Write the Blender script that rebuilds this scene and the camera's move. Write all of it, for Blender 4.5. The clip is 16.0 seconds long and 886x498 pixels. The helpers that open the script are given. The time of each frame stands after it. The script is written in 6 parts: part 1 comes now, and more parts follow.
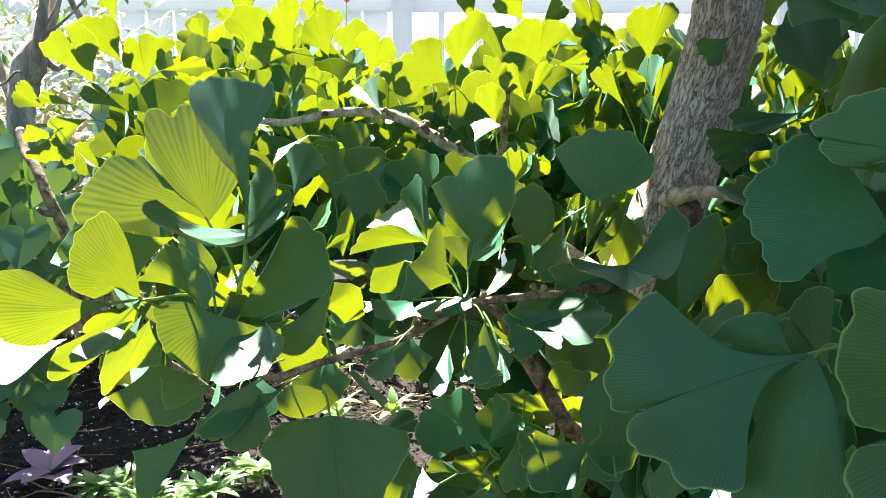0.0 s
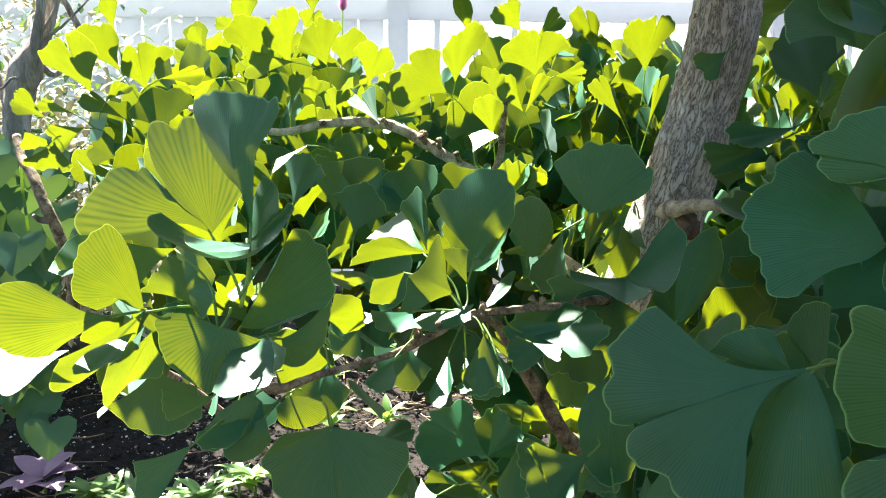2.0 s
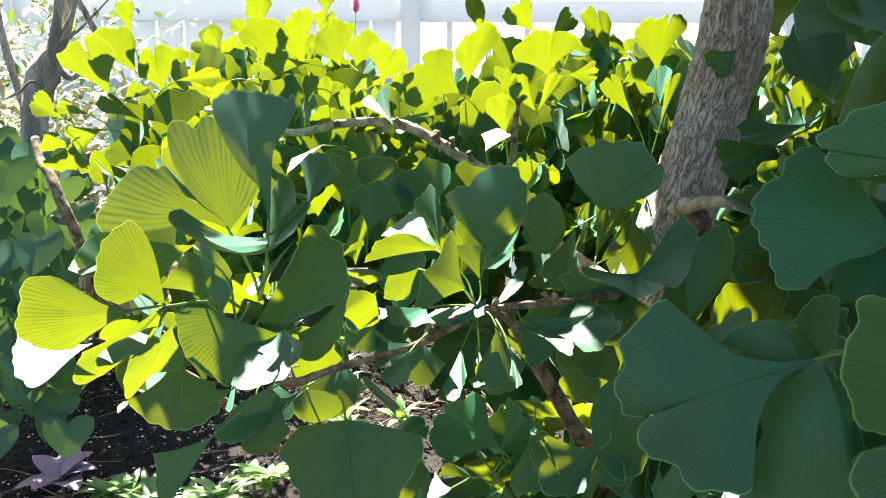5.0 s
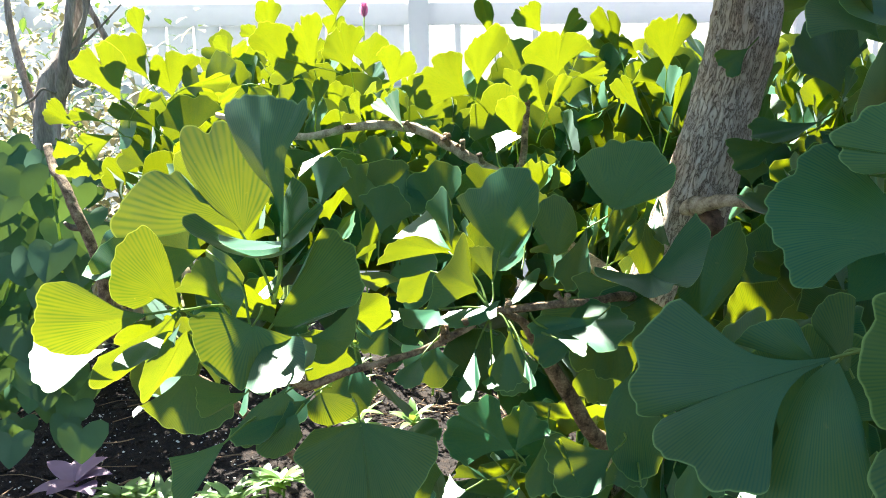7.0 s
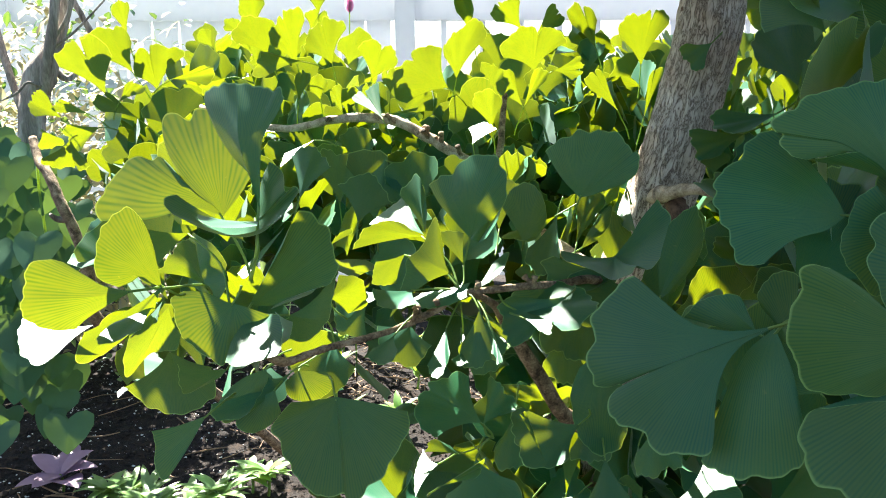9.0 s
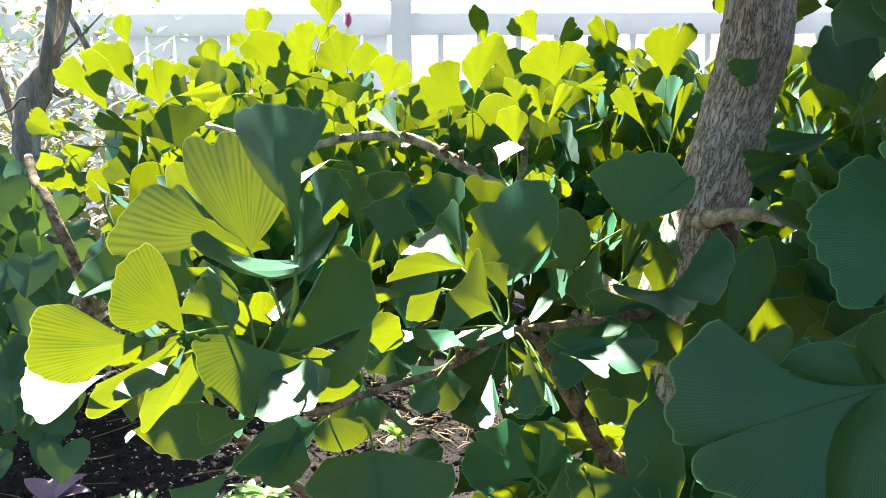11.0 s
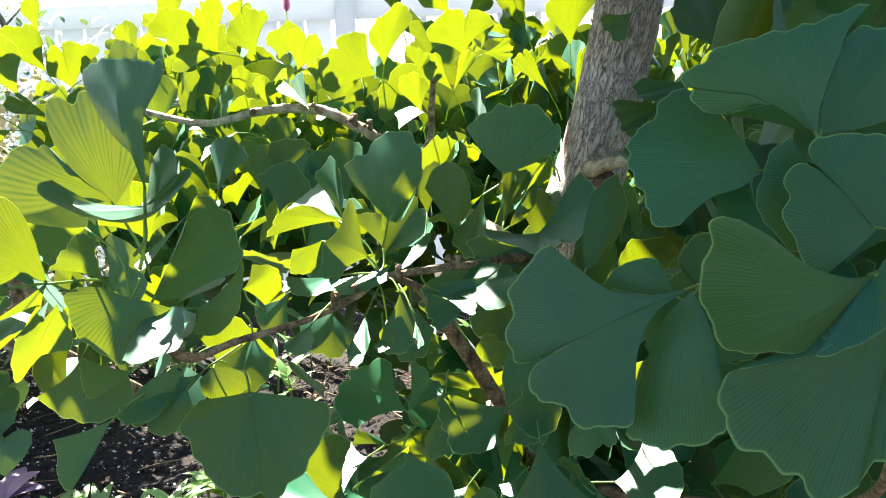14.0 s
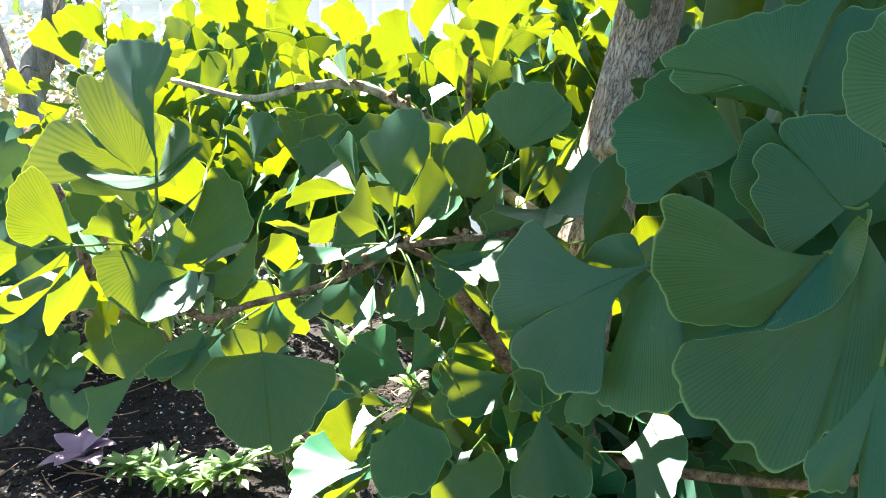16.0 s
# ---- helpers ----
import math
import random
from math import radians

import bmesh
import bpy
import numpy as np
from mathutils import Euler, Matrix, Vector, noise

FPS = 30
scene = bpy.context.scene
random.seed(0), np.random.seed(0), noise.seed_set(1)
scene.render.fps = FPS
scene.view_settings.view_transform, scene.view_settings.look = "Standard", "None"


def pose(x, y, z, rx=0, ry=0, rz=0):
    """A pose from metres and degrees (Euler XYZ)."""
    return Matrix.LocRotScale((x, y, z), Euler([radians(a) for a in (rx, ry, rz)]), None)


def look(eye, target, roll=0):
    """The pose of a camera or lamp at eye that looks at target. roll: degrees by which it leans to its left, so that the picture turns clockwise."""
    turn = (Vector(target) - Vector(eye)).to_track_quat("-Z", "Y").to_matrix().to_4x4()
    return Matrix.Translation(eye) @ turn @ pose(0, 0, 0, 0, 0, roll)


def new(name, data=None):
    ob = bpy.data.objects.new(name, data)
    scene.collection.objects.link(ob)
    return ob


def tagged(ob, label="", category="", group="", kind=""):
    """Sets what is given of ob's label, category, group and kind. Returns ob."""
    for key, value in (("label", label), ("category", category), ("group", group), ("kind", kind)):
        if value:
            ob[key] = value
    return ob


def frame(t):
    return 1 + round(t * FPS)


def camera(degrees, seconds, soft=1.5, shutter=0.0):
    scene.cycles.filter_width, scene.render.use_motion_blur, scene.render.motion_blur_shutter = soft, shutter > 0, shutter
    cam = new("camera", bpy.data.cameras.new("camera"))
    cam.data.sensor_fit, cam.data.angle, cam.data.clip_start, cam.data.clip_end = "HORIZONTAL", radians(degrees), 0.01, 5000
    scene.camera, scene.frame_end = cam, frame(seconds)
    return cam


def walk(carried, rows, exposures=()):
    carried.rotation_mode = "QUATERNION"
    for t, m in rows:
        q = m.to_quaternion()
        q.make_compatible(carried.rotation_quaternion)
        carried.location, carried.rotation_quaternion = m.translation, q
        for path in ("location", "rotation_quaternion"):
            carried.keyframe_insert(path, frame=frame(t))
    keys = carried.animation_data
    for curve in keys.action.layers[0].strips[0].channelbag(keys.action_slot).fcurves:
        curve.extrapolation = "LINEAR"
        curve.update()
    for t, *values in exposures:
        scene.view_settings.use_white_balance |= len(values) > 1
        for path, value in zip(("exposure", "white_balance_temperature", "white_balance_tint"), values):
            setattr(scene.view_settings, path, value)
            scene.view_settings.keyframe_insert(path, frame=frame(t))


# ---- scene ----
cam = camera(56.48, 16.0, 1.0)

PATH = [
    (0, (0.0000, 0.0000, 1.3000), (0.0000, 1.9563, 0.8842), -0.00),
    (0.5, (0.0023, -0.0045, 1.3026), (0.0039, 1.9561, 0.9076), -0.21),
    (1, (0.0020, -0.0059, 1.3003), (-0.0083, 1.9550, 0.9068), -0.39),
    (1.5, (0.0002, -0.0052, 1.3029), (-0.0048, 1.9554, 0.9074), 0.14),
    (2, (-0.0037, -0.0026, 1.3038), (0.0109, 1.9571, 0.9046), 0.38),
    (2.5, (-0.0055, 0.0001, 1.3016), (0.0100, 1.9581, 0.8946), -0.01),
    (3, (-0.0078, 0.0026, 1.2979), (0.0088, 1.9563, 0.8706), 0.15),
    (3.5, (-0.0086, 0.0034, 1.2994), (0.0028, 1.9572, 0.8719), 0.21),
    (4, (-0.0064, -0.0019, 1.3011), (-0.0120, 1.9539, 0.8833), 0.27),
    (4.5, (-0.0039, -0.0104, 1.3022), (-0.0152, 1.9488, 0.9002), 0.20),
    (7, (-0.0050, -0.0111, 1.3018), (-0.0472, 1.9502, 0.9126), -0.69),
    (7.5, (-0.0066, -0.0118, 1.3029), (-0.0338, 1.9477, 0.9034), -0.33),
    (8, (-0.0035, -0.0184, 1.3000), (-0.0130, 1.9383, 0.8859), -0.70),
    (8.5, (-0.0019, -0.0264, 1.2996), (-0.0061, 1.9317, 0.8922), -0.24),
    (9, (0.0050, -0.0357, 1.2984), (-0.0067, 1.9243, 0.9005), -0.49),
    (11.3, (-0.0270, 0.0149, 1.3026), (-0.0113, 1.9841, 0.9532), -0.63),
    (11.5, (-0.0198, 0.0096, 1.3034), (0.0156, 1.9801, 0.9634), -0.57),
    (12, (0.0061, -0.0117, 1.2912), (0.0736, 1.9513, 0.9142), -1.91),
    (12.5, (0.0138, -0.0124, 1.2940), (0.0937, 1.9502, 0.9177), -2.12),
    (13, (0.0091, -0.0122, 1.2899), (0.1157, 1.9496, 0.9157), -2.00),
    (13.5, (0.0214, -0.0192, 1.2866), (0.1638, 1.9388, 0.9044), -2.48),
    (14, (0.0283, -0.0169, 1.2822), (0.1236, 1.9398, 0.8795), -2.66),
    (14.5, (0.0360, -0.0229, 1.2910), (0.0974, 1.9341, 0.8829), -1.57),
    (15, (0.0554, -0.0311, 1.2870), (0.0699, 1.9237, 0.8644), -2.30),
    (15.5, (0.0621, -0.0336, 1.2861), (0.0357, 1.9167, 0.8438), -1.89),
    (16, (0.0675, -0.0394, 1.2833), (-0.0072, 1.9071, 0.8297), -2.61),
]
walk(cam, [(t, look(eye, target, roll)) for t, eye, target, roll in PATH],
     exposures=[(0, 3.0), (7, 2.96), (9, 3.0), (11.3, 2.80), (11.6, 2.84), (12.3, 2.98), (14, 3.12), (16, 3.30)])

# ---- end of path ----
# ---- light ----
SUN_TO = Vector((-0.33, 0.52, 0.79)).normalized()
world = bpy.data.worlds.new("sky")
scene.world = world
world.use_nodes = True
wn, wl = world.node_tree.nodes, world.node_tree.links
sky = wn.new("ShaderNodeTexSky")
sky.sky_type, sky.sun_disc = "NISHITA", False
sky.sun_elevation = math.asin(SUN_TO.z)
sky.sun_rotation = math.atan2(SUN_TO.x, SUN_TO.y)
wl.new(sky.outputs[0], wn["Background"].inputs[0])
wn["Background"].inputs[1].default_value = 0.035
sun = new("sun", bpy.data.lights.new("sun", "SUN"))
sun.data.energy, sun.data.angle, sun.data.color = 5.0, radians(0.55), (1.0, 0.95, 0.86)
sun.matrix_world = look(SUN_TO * 20, (0, 0, 0))


# ---- materials ----
def shader(name):
    m = bpy.data.materials.new(name)
    m.use_nodes = True
    n, l = m.node_tree.nodes, m.node_tree.links
    return m, n, l, n["Principled BSDF"]


def noise_node(n, l, vec, scale, detail=4.0, rough=0.6):
    k = n.new("ShaderNodeTexNoise")
    k.inputs["Scale"].default_value, k.inputs["Detail"].default_value, k.inputs["Roughness"].default_value = scale, detail, rough
    if vec:
        l.new(vec, k.inputs["Vector"])
    return k


def ramp_node(n, l, fac, *stops):
    r = n.new("ShaderNodeValToRGB")
    while len(r.color_ramp.elements) < len(stops):
        r.color_ramp.elements.new(0.5)
    for e, (p, c) in zip(r.color_ramp.elements, stops):
        e.position, e.color = p, (*c, 1)
    l.new(fac, r.inputs[0])
    return r


def bump_node(n, l, height, strength, distance, target):
    b = n.new("ShaderNodeBump")
    b.inputs["Strength"].default_value, b.inputs["Distance"].default_value = strength, distance
    l.new(height, b.inputs["Height"])
    l.new(b.outputs[0], target.inputs["Normal"])
    return b


def math_node(n, l, op, a, b):
    k = n.new("ShaderNodeMath")
    k.operation = op
    for s, v in zip(k.inputs, (a, b)):
        if isinstance(v, (int, float)):
            s.default_value = v
        else:
            l.new(v, s)
    return k.outputs[0]


def mix_rgb(n, l, kind, fac, a, b):
    k = n.new("ShaderNodeMixRGB")
    k.blend_type = kind
    for s, v in zip(k.inputs, (fac, a, b)):
        if isinstance(v, (int, float)):
            s.default_value = v
        elif isinstance(v, tuple):
            s.default_value = (*v, 1)
        else:
            l.new(v, s)
    return k.outputs[0]


def solid(name, stops, scale, rough=0.8, bump=0.3, distance=0.003, stretch=(1, 1, 1), metal=0.0):
    """A plain surface: a colour that wanders over two scales, with fine relief."""
    m, n, l, p = shader(name)
    tc, mp = n.new("ShaderNodeTexCoord"), n.new("ShaderNodeMapping")
    mp.inputs["Scale"].default_value = stretch
    l.new(tc.outputs["Object"], mp.inputs[0])
    big, fine = noise_node(n, l, mp.outputs[0], scale, 5), noise_node(n, l, mp.outputs[0], scale * 7, 4)
    f = math_node(n, l, "ADD", math_node(n, l, "MULTIPLY", big.outputs[0], 0.65), math_node(n, l, "MULTIPLY", fine.outputs[0], 0.35))
    r = ramp_node(n, l, f, *stops)
    l.new(r.outputs[0], p.inputs["Base Color"])
    p.inputs["Roughness"].default_value, p.inputs["Metallic"].default_value = rough, metal
    bump_node(n, l, f, bump, distance, p)
    return m


def foliage(name, top, glow, share, veins, rough=0.42, spread=0.25, rim=(0.15, 0.32, 0.11), gloss=0.5, bloom=0.0, waxy=0.0):
    """A leaf: waxy face, light that shines through the blade, fan veins along the blade's own grid."""
    m, n, l, p = shader(name)
    uv, info = n.new("ShaderNodeUVMap"), n.new("ShaderNodeObjectInfo")
    isle = n.new("ShaderNodeNewGeometry")
    sep = n.new("ShaderNodeSeparateXYZ")
    l.new(uv.outputs[0], sep.inputs[0])
    tc = n.new("ShaderNodeTexCoord")
    patch = noise_node(n, l, tc.outputs["Object"], 22, 4)
    fleck = noise_node(n, l, tc.outputs["Object"], 260, 3)
    wob = math_node(n, l, "MULTIPLY", patch.outputs[0], 1.2)
    ang = math_node(n, l, "ADD", math_node(n, l, "MULTIPLY", sep.outputs[0], veins), wob)
    wave = math_node(n, l, "SINE", ang, 0)
    vein = math_node(n, l, "POWER", math_node(n, l, "MULTIPLY", math_node(n, l, "ADD", wave, 1.0), 0.5), 1.5)
    stretch = n.new("ShaderNodeMapping")
    stretch.inputs["Scale"].default_value = (veins * 0.11, 2.5, 1)
    l.new(uv.outputs[0], stretch.inputs[0])
    uneven = noise_node(n, l, stretch.outputs[0], 1.0, 2)
    vein = math_node(n, l, "MULTIPLY", vein, ramp_node(n, l, uneven.outputs[0], (0.30, (0.25, 0.25, 0.25)), (0.62, (1.25, 1.25, 1.25))).outputs[0])
    edge = ramp_node(n, l, sep.outputs[1], (0.984, (0, 0, 0)), (0.995, (1, 1, 1)))
    vary = math_node(n, l, "ADD", info.outputs["Random"], isle.outputs["Random Per Island"])
    vary = math_node(n, l, "FRACT", vary, 0)
    v1 = math_node(n, l, "ADD", math_node(n, l, "MULTIPLY", vary, spread), 1 - spread / 2)
    v2 = math_node(n, l, "ADD", math_node(n, l, "MULTIPLY", patch.outputs[0], 0.5), 0.75)
    k = math_node(n, l, "MULTIPLY", v1, v2)
    cloud = noise_node(n, l, tc.outputs["Object"], 13, 2)
    hue = ramp_node(n, l, cloud.outputs[0], (0.38, (0, 0, 0)), (0.66, (1, 1, 1)))
    face = mix_rgb(n, l, "MIX", math_node(n, l, "MULTIPLY", hue.outputs[0], waxy), top, (top[0] * 1.5, top[1] * 1.0, top[2] * 2.1))
    face = mix_rgb(n, l, "MULTIPLY", 1.0, face, k)
    face = mix_rgb(n, l, "MIX", math_node(n, l, "MULTIPLY", vein, 0.03), face, tuple(min(1, c * 1.7) for c in top))
    face = mix_rgb(n, l, "MIX", edge.outputs[0], face, rim)
    spot = ramp_node(n, l, fleck.outputs[0], (0.70, (0, 0, 0)), (0.76, (1, 1, 1)))
    face = mix_rgb(n, l, "MIX", math_node(n, l, "MULTIPLY", spot.outputs[0], 0.35), face, (0.20, 0.22, 0.08))
    l.new(face, p.inputs["Base Color"])
    p.inputs["Roughness"].default_value, p.inputs["Specular IOR Level"].default_value = rough, gloss
    p.inputs["Sheen Weight"].default_value, p.inputs["Sheen Roughness"].default_value = bloom, 0.4
    p.inputs["Sheen Tint"].default_value = (0.80, 0.96, 1.0, 1)
    bump_node(n, l, math_node(n, l, "ADD", vein, math_node(n, l, "MULTIPLY", fleck.outputs[0], 0.6)), 0.02, 0.0005, p)
    through_ = n.new("ShaderNodeBsdfTranslucent")
    g = mix_rgb(n, l, "MULTIPLY", 1.0, glow, k)
    g = mix_rgb(n, l, "MIX", math_node(n, l, "MULTIPLY", vein, 0.56), g, (glow[0] * 0.12, glow[1] * 0.34, glow[2] * 1.5))
    # pale rim, brightened further: the sunlit edge is put into the colour
    g = mix_rgb(n, l, "MIX", math_node(n, l, "MULTIPLY", edge.outputs[0], 0.8), g, tuple(min(1.0, c * 1.35 + 0.06) for c in glow))
    l.new(g, through_.inputs["Color"])
    mix = n.new("ShaderNodeMixShader")
    mix.inputs[0].default_value = share
    l.new(p.outputs[0], mix.inputs[1])
    l.new(through_.outputs[0], mix.inputs[2])
    l.new(mix.outputs[0], n["Material Output"].inputs[0])
    return m


GINKGO = foliage("ginkgo_leaf", (0.010, 0.108, 0.036), (0.515, 0.58, 0.003), 0.166, 500.0, rough=0.46, gloss=0.36, bloom=0.22, waxy=0.45)
PETIOLE = foliage("petiole", (0.16, 0.28, 0.06), (0.5, 0.6, 0.05), 0.3, 3.0)
VINE = foliage("vine_leaf", (0.034, 0.118, 0.050), (0.42, 0.62, 0.06), 0.11, 9.0, 0.5)
PEPPER = foliage("pepper_leaf", (0.13, 0.25, 0.07), (0.50, 0.65, 0.05), 0.3, 7.0, 0.4)
PURPLE = foliage("purple_leaf", (0.31, 0.20, 0.27), (0.50, 0.30, 0.45), 0.2, 7.0, 0.5, rim=(0.20, 0.13, 0.20))
GRASSY = foliage("grass_blade", (0.13, 0.22, 0.08), (0.5, 0.6, 0.15), 0.3, 4.0, 0.5)
PINK = foliage("pink_petal", (0.90, 0.42, 0.45), (0.95, 0.50, 0.50), 0.6, 8.0, 0.5, rim=(0.8, 0.4, 0.45))
SOIL = solid("soil", ((0.30, (0.0028, 0.0017, 0.0011)), (0.50, (0.0085, 0.0049, 0.0030)), (0.66, (0.034, 0.019, 0.010))), 26, 0.97, 1.0, 0.02)
CLOD = solid("clod", ((0.3, (0.005, 0.004, 0.003)), (0.7, (0.040, 0.028, 0.020))), 60, 0.95, 0.6, 0.004)
PERLITE = solid("perlite", ((0.3, (0.55, 0.54, 0.50)), (0.7, (0.80, 0.79, 0.76))), 90, 0.85, 0.4, 0.002)
DRYLEAF = foliage("dry_leaf", (0.42, 0.37, 0.22), (0.60, 0.54, 0.26), 0.45, 6.0, 0.7, rim=(0.45, 0.38, 0.3))
STRAW = solid("straw", ((0.3, (0.13, 0.070, 0.038)), (0.7, (0.40, 0.27, 0.15))), 30, 0.75, 0.4, 0.002)
VINYL = solid("white_vinyl", ((0.35, (0.76, 0.77, 0.78)), (0.6, (0.82, 0.82, 0.82))), 3, 0.45, 0.08, 0.002)
vm = VINYL.node_tree
vt, vx = vm.nodes.new("ShaderNodeBsdfTranslucent"), vm.nodes.new("ShaderNodeMixShader")
vt.inputs[0].default_value, vx.inputs[0].default_value = (0.83, 0.85, 0.89, 1), 0.24
vm.links.new(vm.nodes["Principled BSDF"].outputs[0], vx.inputs[1])
vm.links.new(vt.outputs[0], vx.inputs[2])
vm.links.new(vx.outputs[0], vm.nodes["Material Output"].inputs[0])
DRYWOOD = solid("dry_wood", ((0.36, (0.10, 0.08, 0.065)), (0.52, (0.30, 0.255, 0.215)), (0.64, (0.50, 0.44, 0.38))), 34, 0.9, 1.0, 0.01, (1, 1, 0.15))
# lighter twig bark: sunlight on the upper branch is put into its colour
PALE_LIT = solid("pale_sunlit_twig_bark", ((0.38, (0.17, 0.125, 0.085)), (0.50, (0.42, 0.335, 0.235)), (0.62, (0.62, 0.53, 0.40))), 85, 0.8, 0.7, 0.002)
TWIG = solid("twig_bark", ((0.38, (0.050, 0.032, 0.018)), (0.50, (0.22, 0.150, 0.085)), (0.62, (0.46, 0.345, 0.215))), 85, 0.85, 0.9, 0.003, (1, 1, 1))

SCAR = solid("bark_scar", ((0.35, (0.05, 0.028, 0.018)), (0.65, (0.26, 0.15, 0.10))), 160, 0.8, 0.6, 0.002)


def bark():
    m, n, l, p = shader("ginkgo_bark")
    uv, mp = n.new("ShaderNodeUVMap"), n.new("ShaderNodeMapping")
    l.new(uv.outputs[0], mp.inputs[0])
    mp.inputs["Scale"].default_value = (24.0, 34.0, 1)
    tc = n.new("ShaderNodeTexCoord")
    ridge, fine, big = noise_node(n, l, mp.outputs[0], 1.6, 8, 0.72), noise_node(n, l, tc.outputs["Object"], 420, 4), noise_node(n, l, tc.outputs["Object"], 14, 3)
    ridge.inputs["Distortion"].default_value = 0.5
    crack = math_node(n, l, "ABSOLUTE", math_node(n, l, "SUBTRACT", ridge.outputs[0], 0.5), 0)
    f = math_node(n, l, "ADD", crack, math_node(n, l, "MULTIPLY", math_node(n, l, "SUBTRACT", fine.outputs[0], 0.5), 0.05))
    c = ramp_node(n, l, f, (0.0, (0.12, 0.090, 0.068)), (0.010, (0.27, 0.215, 0.165)), (0.028, (0.58, 0.51, 0.415)), (0.12, (0.74, 0.68, 0.58)))
    t = ramp_node(n, l, big.outputs[0], (0.42, (1, 1, 1)), (0.62, (0.82, 0.66, 0.52)))
    l.new(mix_rgb(n, l, "MULTIPLY", 0.8, c.outputs[0], t.outputs[0]), p.inputs["Base Color"])
    p.inputs["Roughness"].default_value = 0.85
    bump_node(n, l, c.outputs[0], 0.75, 0.0022, p)
    return m


BARK = bark()


# ---- mesh helpers ----
def mesh_of(name, verts, faces, mat, uvs=None, smooth=True):
    me = bpy.data.meshes.new(name)
    me.from_pydata([tuple(v) for v in verts], [], faces)
    if uvs is not None:
        lay = me.uv_layers.new(name="UVMap")
        idx = np.empty(len(me.loops), dtype=np.int32)
        me.loops.foreach_get("vertex_index", idx)
        lay.data.foreach_set("uv", np.asarray(uvs, dtype=np.float32)[idx].ravel())
    if smooth:
        me.polygons.foreach_set("use_smooth", [True] * len(me.polygons))
    me.materials.append(mat)
    me.update()
    return me


def put(name, me, parent=None, label="", at=(0, 0, 0)):
    ob = new(name, me)
    ob.location = at
    if parent:
        ob.parent = parent
    return tagged(ob, label)


def thing(name, at, label, category, group="", kind=""):
    ob = new(name)
    ob.location = at
    return tagged(ob, label, category, group, kind)


def spline(points, steps):
    """A Catmull-Rom line through points of (x, y, z, radius)."""
    p = [np.array(q, float) for q in points]
    p = [2 * p[0] - p[1]] + p + [2 * p[-1] - p[-2]]
    out = []
    for i in range(1, len(p) - 2):
        for k in range(steps):
            t = k / steps
            a, b, c, d = p[i - 1], p[i], p[i + 1], p[i + 2]
            out.append(0.5 * (2 * b + (c - a) * t + (2 * a - 5 * b + 4 * c - d) * t * t + (3 * b - a - 3 * c + d) * t ** 3))
    out.append(p[-2])
    return out


def tube(points, sides=8, steps=6, rough=0.0, grain=20.0, base=(0, 0, 0), ribs=2.2):
    """Vertices, faces and grid coordinates of a tapered round stem, uneven by rough of its radius."""
    line = spline(points, steps)
    verts, faces, uvs = [], [], []
    ref, run = Vector((0.3, -0.9, 0.2)), 0.0
    for i, q in enumerate(line):
        a, b = line[max(i - 1, 0)], line[min(i + 1, len(line) - 1)]
        d = Vector(b[:3] - a[:3]).normalized()
        s = d.cross(ref).normalized()
        u = s.cross(d)
        run += (Vector(q[:3]) - Vector(a[:3])).length if i else 0
        for k in range(sides + 1):
            th = 2 * math.pi * k / sides
            n_ = s * math.cos(th) + u * math.sin(th)
            r = q[3]
            if rough:
                w = Vector((math.cos(th) * ribs, math.sin(th) * ribs, run * grain))
                r *= 1 + rough * noise.noise(w) + 0.5 * rough * noise.noise(w * 2.7)
            verts.append(Vector(q[:3]) + n_ * r - Vector(base))
            uvs.append((k / sides, run))
    w = sides + 1
    for i in range(len(line) - 1):
        for k in range(sides):
            faces.append((i * w + k, i * w + k + 1, (i + 1) * w + k + 1, (i + 1) * w + k))
    n0 = (len(line) - 1) * w
    faces.append(tuple(range(sides - 1, -1, -1)))
    faces.append(tuple(n0 + k for k in range(sides)))
    return verts, faces, uvs


def stem(name, points, mat, parent=None, label="", sides=8, steps=6, rough=0.0, grain=20.0, ribs=2.2):
    base = parent.location if parent else Vector((0, 0, 0))
    if parent and parent.parent:
        base = base + parent.parent.location
    v, f, uv = tube(points, sides, steps, rough, grain, base, ribs)
    return put(name, mesh_of(name, v, f, mat, uv), parent, label)


def joined(pieces):
    """One list of vertices, faces and grid coordinates out of several."""
    verts, faces, uvs = [], [], []
    for v, f, u in pieces:
        o = len(verts)
        verts += list(v)
        uvs += list(u)
        faces += [tuple(i + o for i in q) for q in f]
    return verts, faces, uvs


def box_mesh(sx, sy, sz, bevel, mat, name):
    bm = bmesh.new()
    bmesh.ops.create_cube(bm, size=1)
    bmesh.ops.scale(bm, vec=(sx, sy, sz), verts=bm.verts)
    if bevel:
        bmesh.ops.bevel(bm, geom=list(bm.edges), offset=bevel, segments=2, affect="EDGES")
    me = bpy.data.meshes.new(name)
    bm.to_mesh(me)
    bm.free()
    me.materials.append(mat)
    return me


